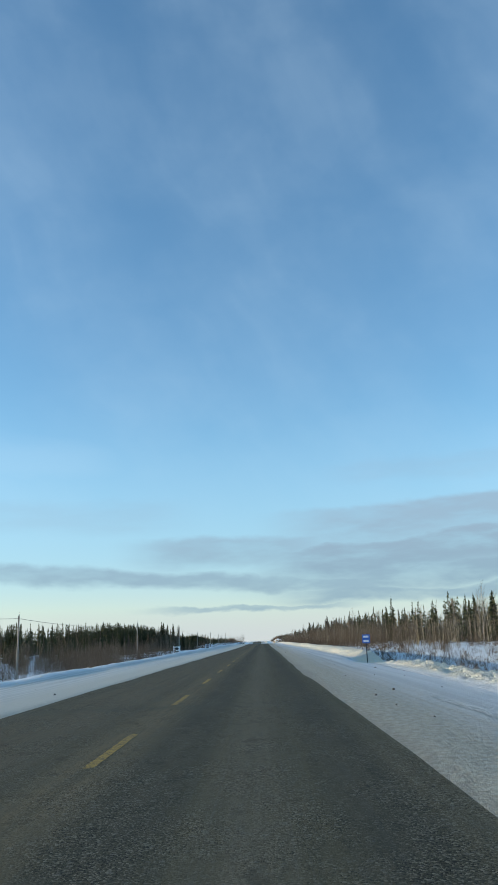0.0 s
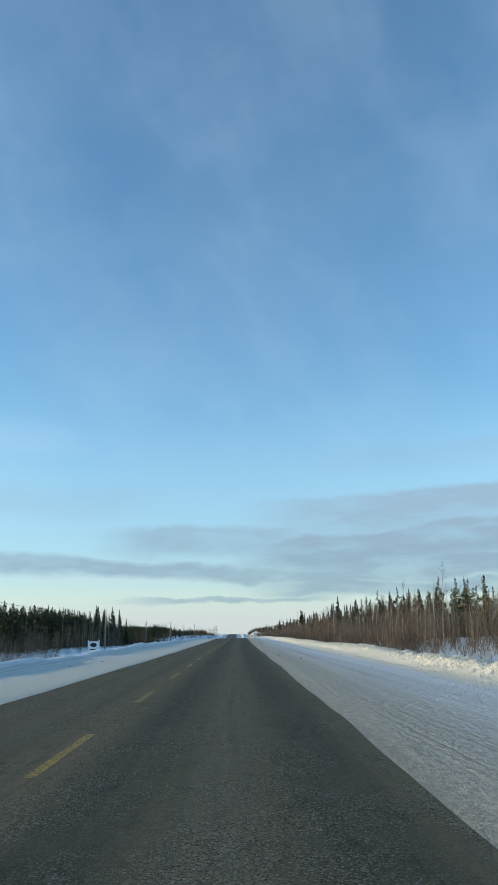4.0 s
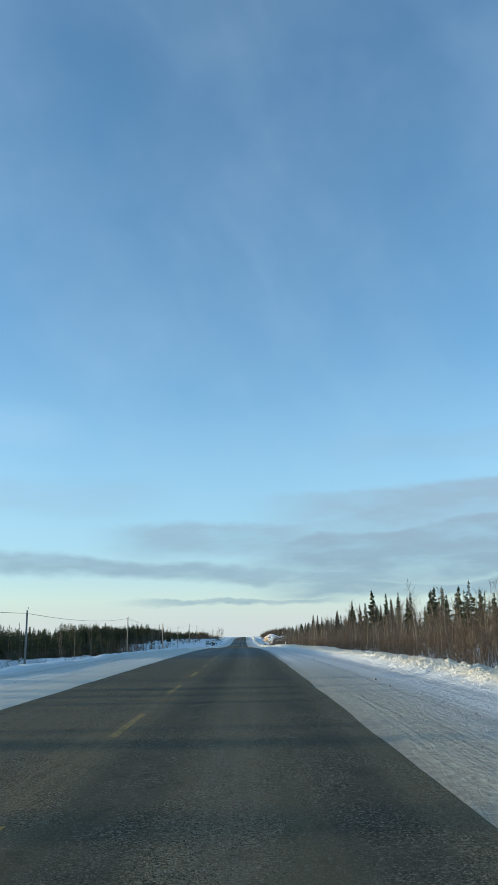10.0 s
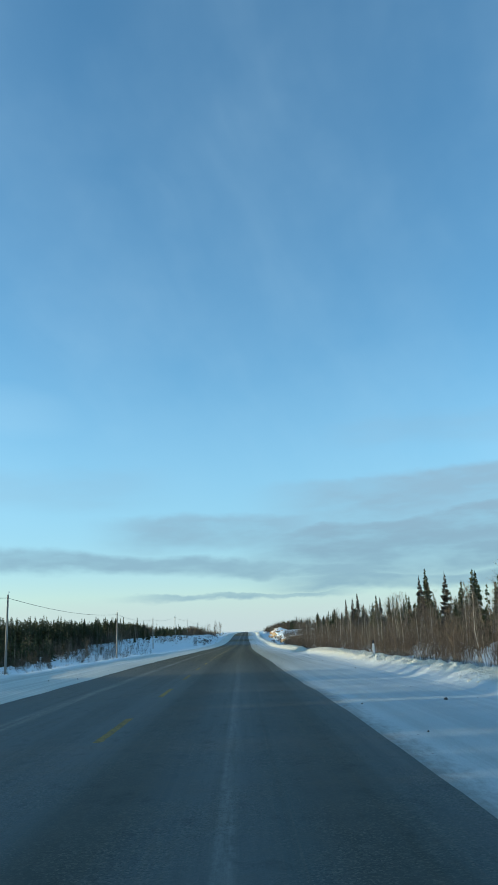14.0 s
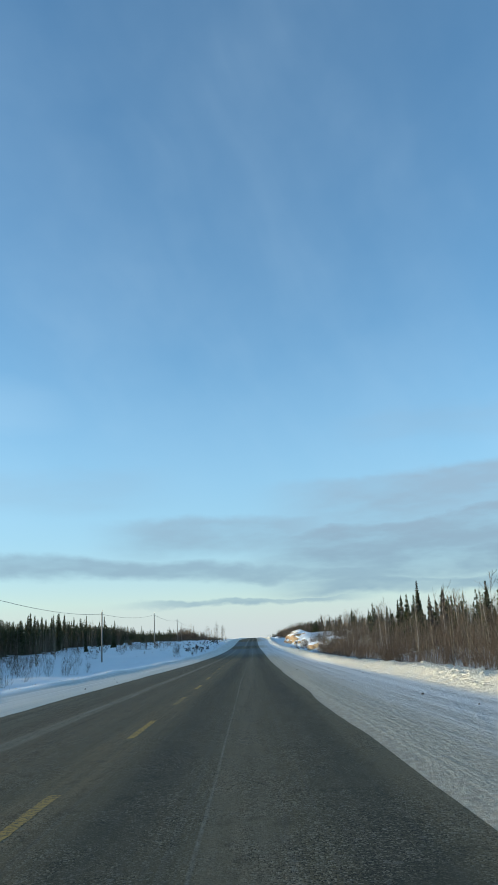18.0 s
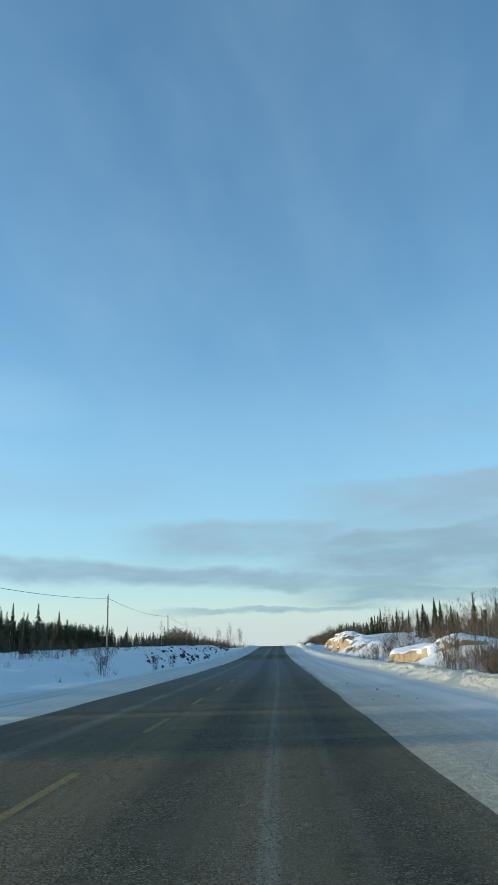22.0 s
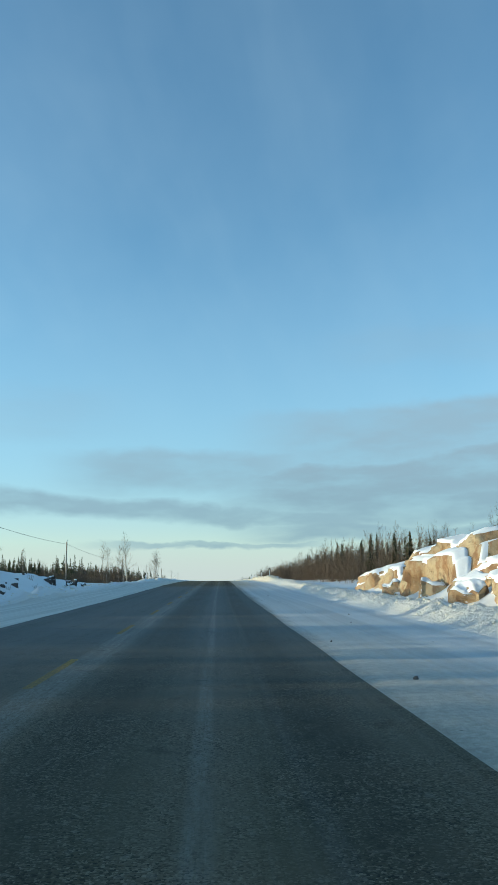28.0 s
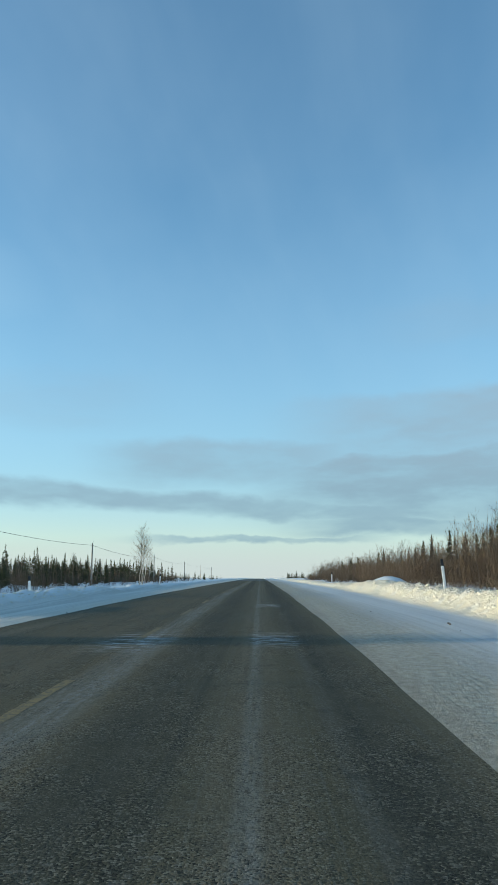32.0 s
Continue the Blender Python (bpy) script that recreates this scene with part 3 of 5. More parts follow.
class Shape:
    """Triangles piled up: sticks, spikes and tubes."""

    def __init__(self):
        self.v, self.f = [], []

    def tri(self, a, b, c):
        k = len(self.v)
        self.v += [a, b, c]
        self.f.append((k, k + 1, k + 2))

    def stick(self, a, b, r0, r1, sides=3):
        a, b = np.asarray(a, float), np.asarray(b, float)
        d = b - a
        d = d / (np.linalg.norm(d) + 1e-9)
        s = np.cross(d, (0.31, 0.2, 0.93) if abs(d[2]) < 0.9 else (1, 0, 0))
        s /= np.linalg.norm(s)
        t = np.cross(d, s)
        k = len(self.v)
        for i in range(sides):
            w = 2 * math.pi * i / sides
            o = s * math.cos(w) + t * math.sin(w)
            self.v.append(a + o * r0)
            self.v.append(b + o * r1)
        for i in range(sides):
            p, q = k + 2 * i, k + 2 * ((i + 1) % sides)
            self.f += [(p, q, q + 1), (p, q + 1, p + 1)]

    def spike(self, a, b, r):
        a, b = np.asarray(a, float), np.asarray(b, float)
        k = len(self.v)
        self.v += [a + (r, 0, 0), a + (-r * 0.5, r * 0.87, 0), a + (-r * 0.5, -r * 0.87, r), b]
        self.f += [(k, k + 1, k + 3), (k + 1, k + 2, k + 3), (k + 2, k, k + 3)]

    def arrays(self):
        return np.array(self.v, np.float32), np.array(self.f, np.int32)


def part(name, data, parent, label=""):
    ob = new(name, data)
    ob.parent = parent
    return tagged(ob, label)


def thing(name, label, category, group="", kind=""):
    return tagged(new(name), label, category, group, kind)


def box_bm(bm, lo, hi):
    m = Matrix.Translation([(p + q) / 2 for p, q in zip(lo, hi)]) @ Matrix.Diagonal((*[q - p for p, q in zip(lo, hi)], 1))
    return bmesh.ops.create_cube(bm, size=1, matrix=m)


def bm_mesh(name, bm, mat, bevel=0.0, smooth_shade=False):
    if bevel:
        bmesh.ops.bevel(bm, geom=bm.edges[:], offset=bevel, segments=2, affect="EDGES", clamp_overlap=True)
    me = bpy.data.meshes.new(name)
    bm.to_mesh(me)
    bm.free()
    me.materials.append(mat)
    if smooth_shade:
        me.polygons.foreach_set("use_smooth", np.ones(len(me.polygons), bool))
    return me


# ---- the lie of the land: u metres across from the driving line, y along the road ----
LINE_Y = [-200, 0, 60, 120, 180, 240, 300, 360, 420, 480, 540, 600, 660, 724, 760, 800, 900, 1100]
LINE_X = [0, 0, 0.28, 0.45, 0.66, 1.15, 1.22, 0.71, 0.23, 0.15, 0.18, -0.14, -0.26, 0.0, 0.06, 0.1, 0.1, 0.1]
LINE_Z = [0, 0, 0.11, 0.22, 0.34, 0.47, 0.43, 0.0, -0.72, -1.34, -1.62, -1.55, -0.98, 0.0, 0.36, 0.54, 0.82, 1.25]


def cubic(y, ys, vs):
    """Monotone-free Hermite curve through knots."""
    ys, vs = np.asarray(ys, float), np.asarray(vs, float)
    y = np.asarray(y, float)
    m = np.gradient(vs, ys)
    i = np.clip(np.searchsorted(ys, y) - 1, 0, len(ys) - 2)
    h = ys[i + 1] - ys[i]
    t = np.clip((y - ys[i]) / h, 0, 1)
    return ((2 * t ** 3 - 3 * t ** 2 + 1) * vs[i] + (t ** 3 - 2 * t ** 2 + t) * h * m[i]
            + (3 * t ** 2 - 2 * t ** 3) * vs[i + 1] + (t ** 3 - t ** 2) * h * m[i + 1])


def road_x(y):
    return cubic(y, LINE_Y, LINE_X)


def road_z(y):
    return cubic(y, LINE_Y, LINE_Z)


BANK_Y = [-60, 18, 78, 157, 253, 308, 340, 430, 475, 570, 656, 694, 745, 900]
BANK_U = [5.9, 5.9, 6.9, 7.1, 5.8, 6.2, 5.8, 6.7, 6.2, 7.1, 6.3, 6.4, 6.7, 6.6]


def land(u, y):
    """Height over the road surface."""
    u, y = np.broadcast_arrays(np.asarray(u, float), np.asarray(y, float))
    rough = fractal(u, y, 1.3, 3, 1)
    wave = fractal(u, y, 9.0, 3, 5)
    edge = 0.10 * fractal(u * 0.1, y, 6.0, 4, 9)
    h = -0.03 + 0.05 * smooth(u + edge - np.interp(y, [0, 12, 35, 145, 235, 295, 320, 350, 560, 612, 660, 700, 900], [0.1, -0.05, -0.2, 0.02, 0.0, 0.0, 0.15, 0.0, 0.05, 0.22, 0.08, -0.12, -0.12]), 1.12, 2.05) + 0.05 * smooth(-u + edge - np.interp(y, [0, 40, 150, 195, 310, 443, 530, 648, 744, 900], [0.1, 0.13, -0.6, -0.45, 0.45, 1.05, 0.85, 0.55, 1.0, 0.8]), 4.1, 5.4)
    # right: ploughed ridge, ditch, forest floor
    bank = np.interp(y, BANK_Y, BANK_U) + 0.35 * fractal(y, y * 0, 14.0, 2, 3)
    gap = 1 - 0.9 * smooth(y, 36, 42) * smooth(-y, -56, -50) - 0.95 * smooth(y, 384, 389) * smooth(-y, -409, -402)
    tall = (np.interp(y, [40, 75, 250, 300, 480, 560, 640], [0.12, 0.27, 0.30, 0.22, 0.28, 0.26, 0.34]) + 0.16 * fractal(y, y * 0 + 3, 17.0, 3, 2)) * gap * (1 + 0.7 * smooth(y, 728, 740) * smooth(-y, -790, -770))
    d = (u - bank - 0.35) / 0.9
    lumps = 1 + 0.7 * fractal(u, y, 0.75, 3, 21) + 0.5 * fractal(u, y, 2.6, 2, 23)
    h = h + tall * np.exp(-np.abs(d) ** 3 * np.where(d < 0, 1.3, 0.8)) * (0.85 + 0.15 * lumps)
    past = smooth(u, bank + 0.6 - 2.3 * (1 - gap), bank + 3.2 - 2.3 * (1 - gap))
    deep = np.interp(y, [-60, 60, 150, 300, 480, 560, 700, 900], [-1.3, -1.3, -0.8, -0.7, -0.7, -0.5, -0.3, -0.4])
    h = h + past * (deep - 0.04 + 0.35 * wave + 0.10 * rough) + smooth(u, 11, 26) * (0.4 - deep * 0.6) * past
    h = h + smooth(u, 35, 120) * 1.2
    # rock hump on the right
    hump = smooth(y, 548, 562) * smooth(-y, -592, -580) * 1.5 + smooth(y, 600, 622) * smooth(-y, -697, -690) * 2.3
    h = h + hump * smooth(u + 1.6 * fractal(y, y * 0 + 2, 5.0, 2, 31), 11.3, 16.3) * smooth(-u, -60, -34) * (1 + 0.5 * wave)
    # left: low ridge of ploughed snow, slope, field or knoll
    lb = -9.2 + 0.4 * fractal(y, y * 0 + 8, 12.0, 2, 4)
    el = (u - lb) / 0.7
    ridge = np.interp(y, [-60, 60, 110, 150, 175, 190, 240, 330, 500, 600, 640, 715, 790, 900], [0.1, 0.14, 0.22, 0.26, 0.32, 0.28, 0.22, 0.18, 0.16, 0.18, 0.42, 0.44, 0.28, 0.2])
    h = h + ridge * (0.8 + 0.8 * fractal(y, y * 0 + 5, 7.0, 3, 6)) * np.exp(-el * el) * (0.3 + 0.9 * lumps)
    field = np.interp(y, [-60, 60, 130, 230, 330, 460, 515, 555, 600, 680, 712, 735, 800, 1000],
                      [-3.6, -3.5, -2.6, -1.9, -1.5, -1.7, -1.2, 0.9, 1.6, 1.5, 0.8, -0.4, -0.6, -0.5])
    slope = smooth(-u, np.where(field > 0, 12.6, 9.6), np.where(field > 0, 17.5, 15.0))
    h = h + slope * (field - 0.04 + (0.4 + 0.3 * smooth(field, 0, 1)) * wave + 0.22 * rough)
    h = h - 0.85 * smooth(-u, 8.7, 11.0) * smooth(u, -17.0, -13.0) * smooth(y, 530, 560) * smooth(-y, -720, -640)
    h = h + smooth(-u, 38, 90) * (-field * 0.6 + 0.8)
    h = h + 1.15 * np.exp(-(((u - 12.2) / 2.0) ** 2 + ((y - 802) / 2.6) ** 2) ** 1.5)
    rise = smooth(np.abs(u), 300, 3500) * 25
    return h + 0.012 * rough * smooth(np.abs(u + 1.7), 3.9, 4.6) + rise


def place(u, y, sink=0.0):
    """World place of a point on the land."""
    return (float(road_x(y)) + u, float(y), float(road_z(y) + land(u, y)) - sink)


def at_road(u, y, h=0.0):
    return (float(road_x(y)) + u, float(y), float(road_z(y)) + h)


# ---- ground, road ----
def sheet(name, us, ys, height, mats):
    U, Y = np.meshgrid(us, ys)
    H = height(U, Y)
    keep = smooth(-np.abs(U), -400, -80)
    X = U + road_x(Y) * keep
    Z = H + road_z(Y)
    v = np.stack([X, Y, Z], -1).reshape(-1, 3)
    n, m = len(us), len(ys)
    i = np.arange(n * (m - 1)).reshape(m - 1, n)[:, :-1].ravel()
    f = np.stack([i, i + 1, i + n + 1, i + n], 1)
    return new(name, mesh_from(name, v, f, mats, True, uv=np.stack([U, Y], -1).reshape(-1, 2)))


us = np.concatenate([-np.geomspace(4500, 62, 18), np.arange(-60, -22, 2.0), np.arange(-22, -11, 0.8), np.arange(-11, -6.5, 0.3), np.arange(-6.4, -3.7, 0.12),
                     np.arange(-3.5, 0.9, 1.2), np.arange(1.1, 2.4, 0.08), np.arange(2.5, 4.6, 0.4), np.arange(4.7, 8.8, 0.2), np.arange(9.4, 20, 0.8), np.arange(20, 60, 2.0), np.geomspace(62, 4500, 18)])
ys = np.concatenate([-np.geomspace(1500, 62, 8), np.arange(-60, 0, 3.0), np.arange(0, 820, 0.9), np.arange(820, 1100, 4.0), np.geomspace(1105, 4900, 22)])
ground = tagged(sheet("ground", us, ys, land, [SNOW]), "wind-packed snow over verges, ditches and open ground", "snow", kind="structure")
road_us = np.array([-7.0, -5.5, -4.5, -3.5, -2.3, -1.2, 0, 0.9, 1.7, 3.0])
road_ys = np.concatenate([np.arange(-60, 1100, 2.0), np.geomspace(1105, 4800, 24)])
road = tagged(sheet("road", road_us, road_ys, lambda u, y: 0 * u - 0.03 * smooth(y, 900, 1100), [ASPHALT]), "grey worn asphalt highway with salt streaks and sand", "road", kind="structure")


def ridge_height(u, y):
    """The ploughed ridge in detail: clumps thrown on top of the smooth form."""
    bank = np.interp(y, BANK_Y, BANK_U)
    v = (u - bank - 0.3) / 0.95
    env = np.exp(-v ** 4)
    side = smooth(np.abs(v), 1.2, 1.55)
    gap = 1 - 0.9 * smooth(y, 36, 42) * smooth(-y, -56, -50) - 0.95 * smooth(y, 384, 389) * smooth(-y, -409, -402)
    lump = 0.13 * np.abs(fractal(u, y, 0.5, 3, 41)) + 0.20 * np.maximum(0, fractal(u, y, 0.30, 2, 47)) + 0.13 * np.abs(fractal(u, y, 0.2, 1, 43)) - 0.04
    return land(u, y) + gap * env * lump + 0.012 - 0.10 * side


def ridge_sheet():
    off = np.arange(-1.3, 1.85, 0.09)
    yy = np.arange(0, 792, 0.14)
    O, Y = np.meshgrid(off, yy)
    U = O + np.interp(Y, BANK_Y, BANK_U)
    v = np.stack([U + road_x(Y), Y, ridge_height(U, Y) + road_z(Y)], -1).reshape(-1, 3)
    n = len(off)
    i = np.arange(n * (len(yy) - 1)).reshape(-1, n)[:, :-1].ravel()
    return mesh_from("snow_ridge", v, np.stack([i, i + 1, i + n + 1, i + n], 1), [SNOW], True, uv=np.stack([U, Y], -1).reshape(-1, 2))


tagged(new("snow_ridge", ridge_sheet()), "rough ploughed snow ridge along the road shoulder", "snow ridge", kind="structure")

# yellow dashes, near ends as anchors (metres along, count)
DASH_N = [-4, 0, 3, 6, 8, 17, 20, 22, 25, 33, 36, 39, 47, 50, 52, 55, 58, 61, 63, 66, 74, 77, 90, 130]
DASH_Y = [-24, 9.1, 34.6, 59.8, 76.9, 149.4, 173.8, 189.2, 212.2, 277.7, 300.7, 324.6, 390.1, 414.8, 430.3, 456.4, 481.1, 505.0, 520.4, 544.4, 611.8, 637.3, 748, 1076]


def dash_mesh(seed):
    """A dash of worn paint with frayed edges."""
    v, f = [], []
    r2 = random.Random(seed)
    n, m = 26, 4
    for i in range(n + 1):
        fray = [r2.uniform(-0.008, 0.008) for _ in range(2)]
        for j in range(m + 1):
            x = (-0.06 + fray[0]) + (0.12 + fray[1] - fray[0]) * j / m
            v.append((x, 3.2 * i / n + (r2.uniform(-0.03, 0.03) if i in (0, n) else 0), 0.0))
    for i in range(n):
        for j in range(m):
            k = i * (m + 1) + j
            f.append((k, k + 1, k + m + 2, k + m + 1))
    return mesh_from("dash", v, f, [YELLOW])


DASHES = [dash_mesh(s) for s in (4, 5, 6)]
for k in range(-2, 118):
    y0 = float(np.interp(k, DASH_N, DASH_Y))
    u0 = float(np.interp(y0, [0, 150, 190, 280, 330, 430, 460, 505, 560, 640, 690, 750], [-1.93, -1.92, -1.58, -2.15, -1.9, -1.95, -2.35, -2.4, -2.25, -2.2, -2.1, -2.3]))
    ob = part("dash", DASHES[k % 3], road, "worn yellow centre-line dash" if k == -2 else "")
    ob.location = at_road(u0, y0, 0.0015)
    rise = float(road_z(y0 + 3.2) - road_z(y0)) / 3.2
    ob.rotation_euler = (math.atan(rise), 0, -math.atan(float(road_x(y0 + 3.2) - road_x(y0)) / 3.2))


# ---- clouds: one shallow dome of thin stratus ----
def cloud_dome():
    R, top, n, m = 4500.0, 455.0, 128, 40
    v, f, uv = [], [], []
    for j in range(m):
        e = (j / (m - 1)) ** 1.5 * math.pi / 2
        for i in range(n):
            w = -math.pi + 2 * math.pi * i / (n - 1)
            x, y, z = R * math.cos(e) * math.sin(w), R * math.cos(e) * math.cos(w), top * math.sin(e)
            v.append((x, y, z))
            uv.append((math.degrees(w), math.degrees(math.atan2(z, math.hypot(x, y) + 1e-6))))
    for j in range(m - 1):
        for i in range(n - 1):
            k = j * n + i
            f.append((k, k + n, k + n + 1, k + 1))
    return mesh_from("clouds", v, f, [CLOUD], True, uv=uv)


tagged(new("clouds", cloud_dome()), "thin grey-blue stratus clouds low in a pale winter sky", "cloud", kind="structure")


# ---- trees ----
def spruce_shapes(h, seed, wide=0.16, bare=0.1, full=True, gap=1.25):
    rng = random.Random(seed)
    t, c = Shape(), Shape()
    lean = (rng.uniform(-0.02, 0.02), rng.uniform(-0.02, 0.02))
    ax = lambda z: np.array([lean[0] * z, lean[1] * z, z])
    for k in range(5):
        z0, z1 = h * k / 5 - (0.5 if k == 0 else 0), h * (k + 1) / 5
        t.stick(ax(z0), ax(z1), 0.011 * h * (1 - k / 5.2), 0.011 * h * (1 - (k + 1) / 5.2), 5)
    z = h * bare
    while z < h * 0.985:
        q = (z / h - bare) / (1 - bare)
        reach = h * wide * (0.05 + 0.95 * (1 - q) ** 1.0) * rng.uniform(0.66, 1.12) + 0.06
        for b in range(rng.choice((5, 6, 7)) if full else rng.choice((4, 5, 6))):
            w = rng.uniform(0, 2 * math.pi)
            L = reach * rng.uniform(0.5, 1.12)
            o = np.array([math.cos(w), math.sin(w), 0])
            s = np.array([-math.sin(w), math.cos(w), 0])
            a = ax(min(h * 0.99, z + rng.uniform(-0.14, 0.14)))
            tip = a + o * L + np.array([0, 0, -L * rng.uniform(0.10, 0.55) * (1 - 1.7 * q)])
            mid = a + (tip - a) * 0.55 + np.array([0, 0, 0.05 * L])
            wd = L * rng.uniform(0.22, 0.38)
            drop = np.array([0, 0, -0.22 * L - 0.07])
            c.tri(a, mid + s * wd + drop * 0.7, tip)
            c.tri(a, tip, mid - s * wd + drop * 0.7)
            c.tri(a + np.array([0, 0, 0.04]), mid + drop * 1.3 + s * wd * 0.2, tip + drop * 0.2)
            if not full:
                continue
            k = a + (tip - a) * 0.45
            c.tri(a, k + s * wd * 1.15 + drop, mid)
            c.tri(a, mid, k - s * wd * 1.15 + drop)
        z += rng.uniform(0.14, 0.22) * (0.7 + h / 20) * (1.0 - 0.28 * q if full else gap * (1.0 - 0.3 * q))
    c.spike(ax(h * 0.94), ax(h * 1.02), 0.06)
    return t, c


def bare_shapes(h, seed, branches=22, twigs=8, spread=0.34, low=0.25, r=0.010, stems=1, thin=False):
    rng = random.Random(seed)
    t, c = Shape(), Shape()
    n = 3 if thin else 5
    for _ in range(stems):
        w = rng.uniform(0, 6.283)
        off = np.array([math.cos(w), math.sin(w), 0]) * (0.0 if stems == 1 else rng.uniform(0.1, 0.9 if thin else 0.5))
        tilt = np.array([math.cos(w), math.sin(w), 0]) * (rng.uniform(0, 0.06) if stems == 1 else rng.uniform(0.03, 0.32))
        H = h * rng.uniform(0.6, 1.05)
        pts = [off + np.array([0, 0, -0.4])]
        for k in range(1, n + 1):
            pts.append(off + tilt * H * k / n + np.array([rng.uniform(-1, 1), rng.uniform(-1, 1), 0]) * 0.022 * H + np.array([0, 0, H * k / n]))
        for k in range(n):
            t.stick(pts[k], pts[k + 1], max(0.010, r * H * (1 - k / (n + 0.3))), max(0.006, r * H * (1 - (k + 1) / (n + 0.3))), 5 if stems == 1 else 3)
        for b in range(branches):
            q = low + (0.95 - low) * rng.random() ** (1.1 if thin else 0.9)
            k = min(n - 1, int(q * n))
            a = pts[k] + (pts[k + 1] - pts[k]) * (q * n - k)
            w = rng.uniform(0, 6.283)
            L = H * spread * (1.12 - q) * rng.uniform(0.5, 1.1) + 0.22
            d = np.array([math.cos(w), math.sin(w), rng.uniform(0.5, 1.9)])
            d /= np.linalg.norm(d)
            e = a + d * L
            rb = max(0.007, 0.003 * H * (1.1 - q))
            if thin:
                c.tri(a + np.array([rb, -rb, 0]) * 1.3, a - np.array([rb, -rb, 0]) * 1.3, e)
            else:
                c.stick(a, e, rb, rb * 0.45, 3)
            for g in range(twigs):
                p = a + d * L * rng.uniform(0.15, 1.0)
                dd = d + np.array([rng.uniform(-1, 1), rng.uniform(-1, 1), rng.uniform(-0.5, 0.9)]) * 1.1
                q2, r2 = p + dd / np.linalg.norm(dd) * (0.10 + L * rng.uniform(0.2, 0.45)), rng.uniform(0.004, 0.008)
                if thin:
                    c.tri(p + np.array([r2, r2, 0]), p - np.array([r2, r2, 0]), q2)
                else:
                    c.spike(p, q2, r2)
    return t, c


def tree_kind(name, shapes, bark, leaf, label, category, group):
    """One tree of a trunk and a crown, off at its own origin; copies share its meshes."""
    t, c = shapes
    ob = thing(name, label, category, group)
    ob["tall"] = float(max(p[2] for p in c.v))
    part("trunk", mesh_from("trunk", *t.arrays(), [bark], True), ob)
    part("crown", mesh_from("crown", *c.arrays(), [leaf]), ob)
    return ob


def planted(kinds, spots, seed, sizes=(0.8, 1.15)):
    """Puts the first of each kind and then copies of it on the land."""
    rng = random.Random(seed)
    used = set()
    for i, (u, y, *s) in enumerate(spots):
        k = rng.randrange(len(kinds)) if i >= len(kinds) else i
        size = s[0] if s else rng.uniform(*sizes)
        if size > 2.5:
            size = size / kinds[k]["tall"]
        m = Matrix.Translation(place(u, y, 0.05)) @ Matrix.Rotation(rng.uniform(0, 6.283), 4, "Z") @ Matrix.Rotation(rng.uniform(-0.025, 0.025), 4, "X")
        ob = kinds[k]
        if k in used:
            ob = copy_thing(ob, m)
        else:
            used.add(k)
            ob.matrix_basis = m
        ob.scale = (size, size, size)


def joined(name, shapes, mats, spots, label, category, seed, sizes=(0.8, 1.2)):
    """Many plants nobody could count, as one mesh."""
    rng = random.Random(seed)
    packs = []
    for t, c in shapes:
        tv, tf = t.arrays()
        cv, cf = c.arrays()
        packs.append((np.concatenate([tv, cv]), np.concatenate([tf, cf + len(tv)]), np.concatenate([np.zeros(len(tf)), np.ones(len(cf))])))
    V, Fc, M, base = [], [], [], 0
    for u, y, *s in spots:
        v, f, mm = packs[rng.randrange(len(packs))]
        w, size = rng.uniform(0, 6.283), (s[0] if s else rng.uniform(*sizes))
        rot = np.array([[math.cos(w), -math.sin(w), 0], [math.sin(w), math.cos(w), 0], [0, 0, 1]])
        V.append(v @ rot.T * size * np.array([1, 1, rng.uniform(0.9, 1.1)]) + np.array(place(u, y, 0.05)))
        Fc.append(f + base)
        M.append(mm)
        base += len(v)
    return tagged(new(name, mesh_from(name, np.concatenate(V), np.concatenate(Fc), mats, False, np.concatenate(M))), label, category, kind="stuff")


rng = random.Random(11)


def strip(n, y0, y1, u0, u1, far=1.0):
    """Spots in a belt; far > 1 gathers them at the near side."""
    out = []
    for _ in range(n):
        u, y = u0 + (u1 - u0) * rng.random() ** far, rng.uniform(y0, y1)
        if abs(u0) > 33 and u0 < 0:
            u += 7.0 * float(fractal(y, 3.0, 26.0, 2, 51)) * min(1.0, (abs(u) - 30) / 12)
        out.append((u, y))
    return out


SPRUCES = [tree_kind("black_spruce", spruce_shapes(h, s, w, b), SPRUCE_BARK, NEEDLE, "narrow dark green black spruce standing in snow", "spruce", "spruces along the road")
           for h, s, w, b in ((9.6, 1, 0.17, 0.12), (8.6, 2, 0.19, 0.08), (10.4, 3, 0.15, 0.2), (7.4, 4, 0.20, 0.06), (9.0, 5, 0.14, 0.25), (6.2, 6, 0.24, 0.05))]
LARCHES = [tree_kind("larch", spruce_shapes(h, s, w, 0.16), GREY_BARK, LARCH_TWIG, "leafless grey-brown larch with short drooping twigs", "larch", "bare larches in the forest")
           for h, s, w in ((9.5, 11, 0.13), (8.0, 12, 0.15))]
BIRCHES = [tree_kind("birch", bare_shapes(h, s, 34, 8, 0.33, 0.28, 0.008), BIRCH_BARK, PALE_TWIG, "bare pale-barked birch with fine twigs", "birch", "bare birches")
           for h, s in ((8.2, 21), (7.4, 22), (9.0, 23))]
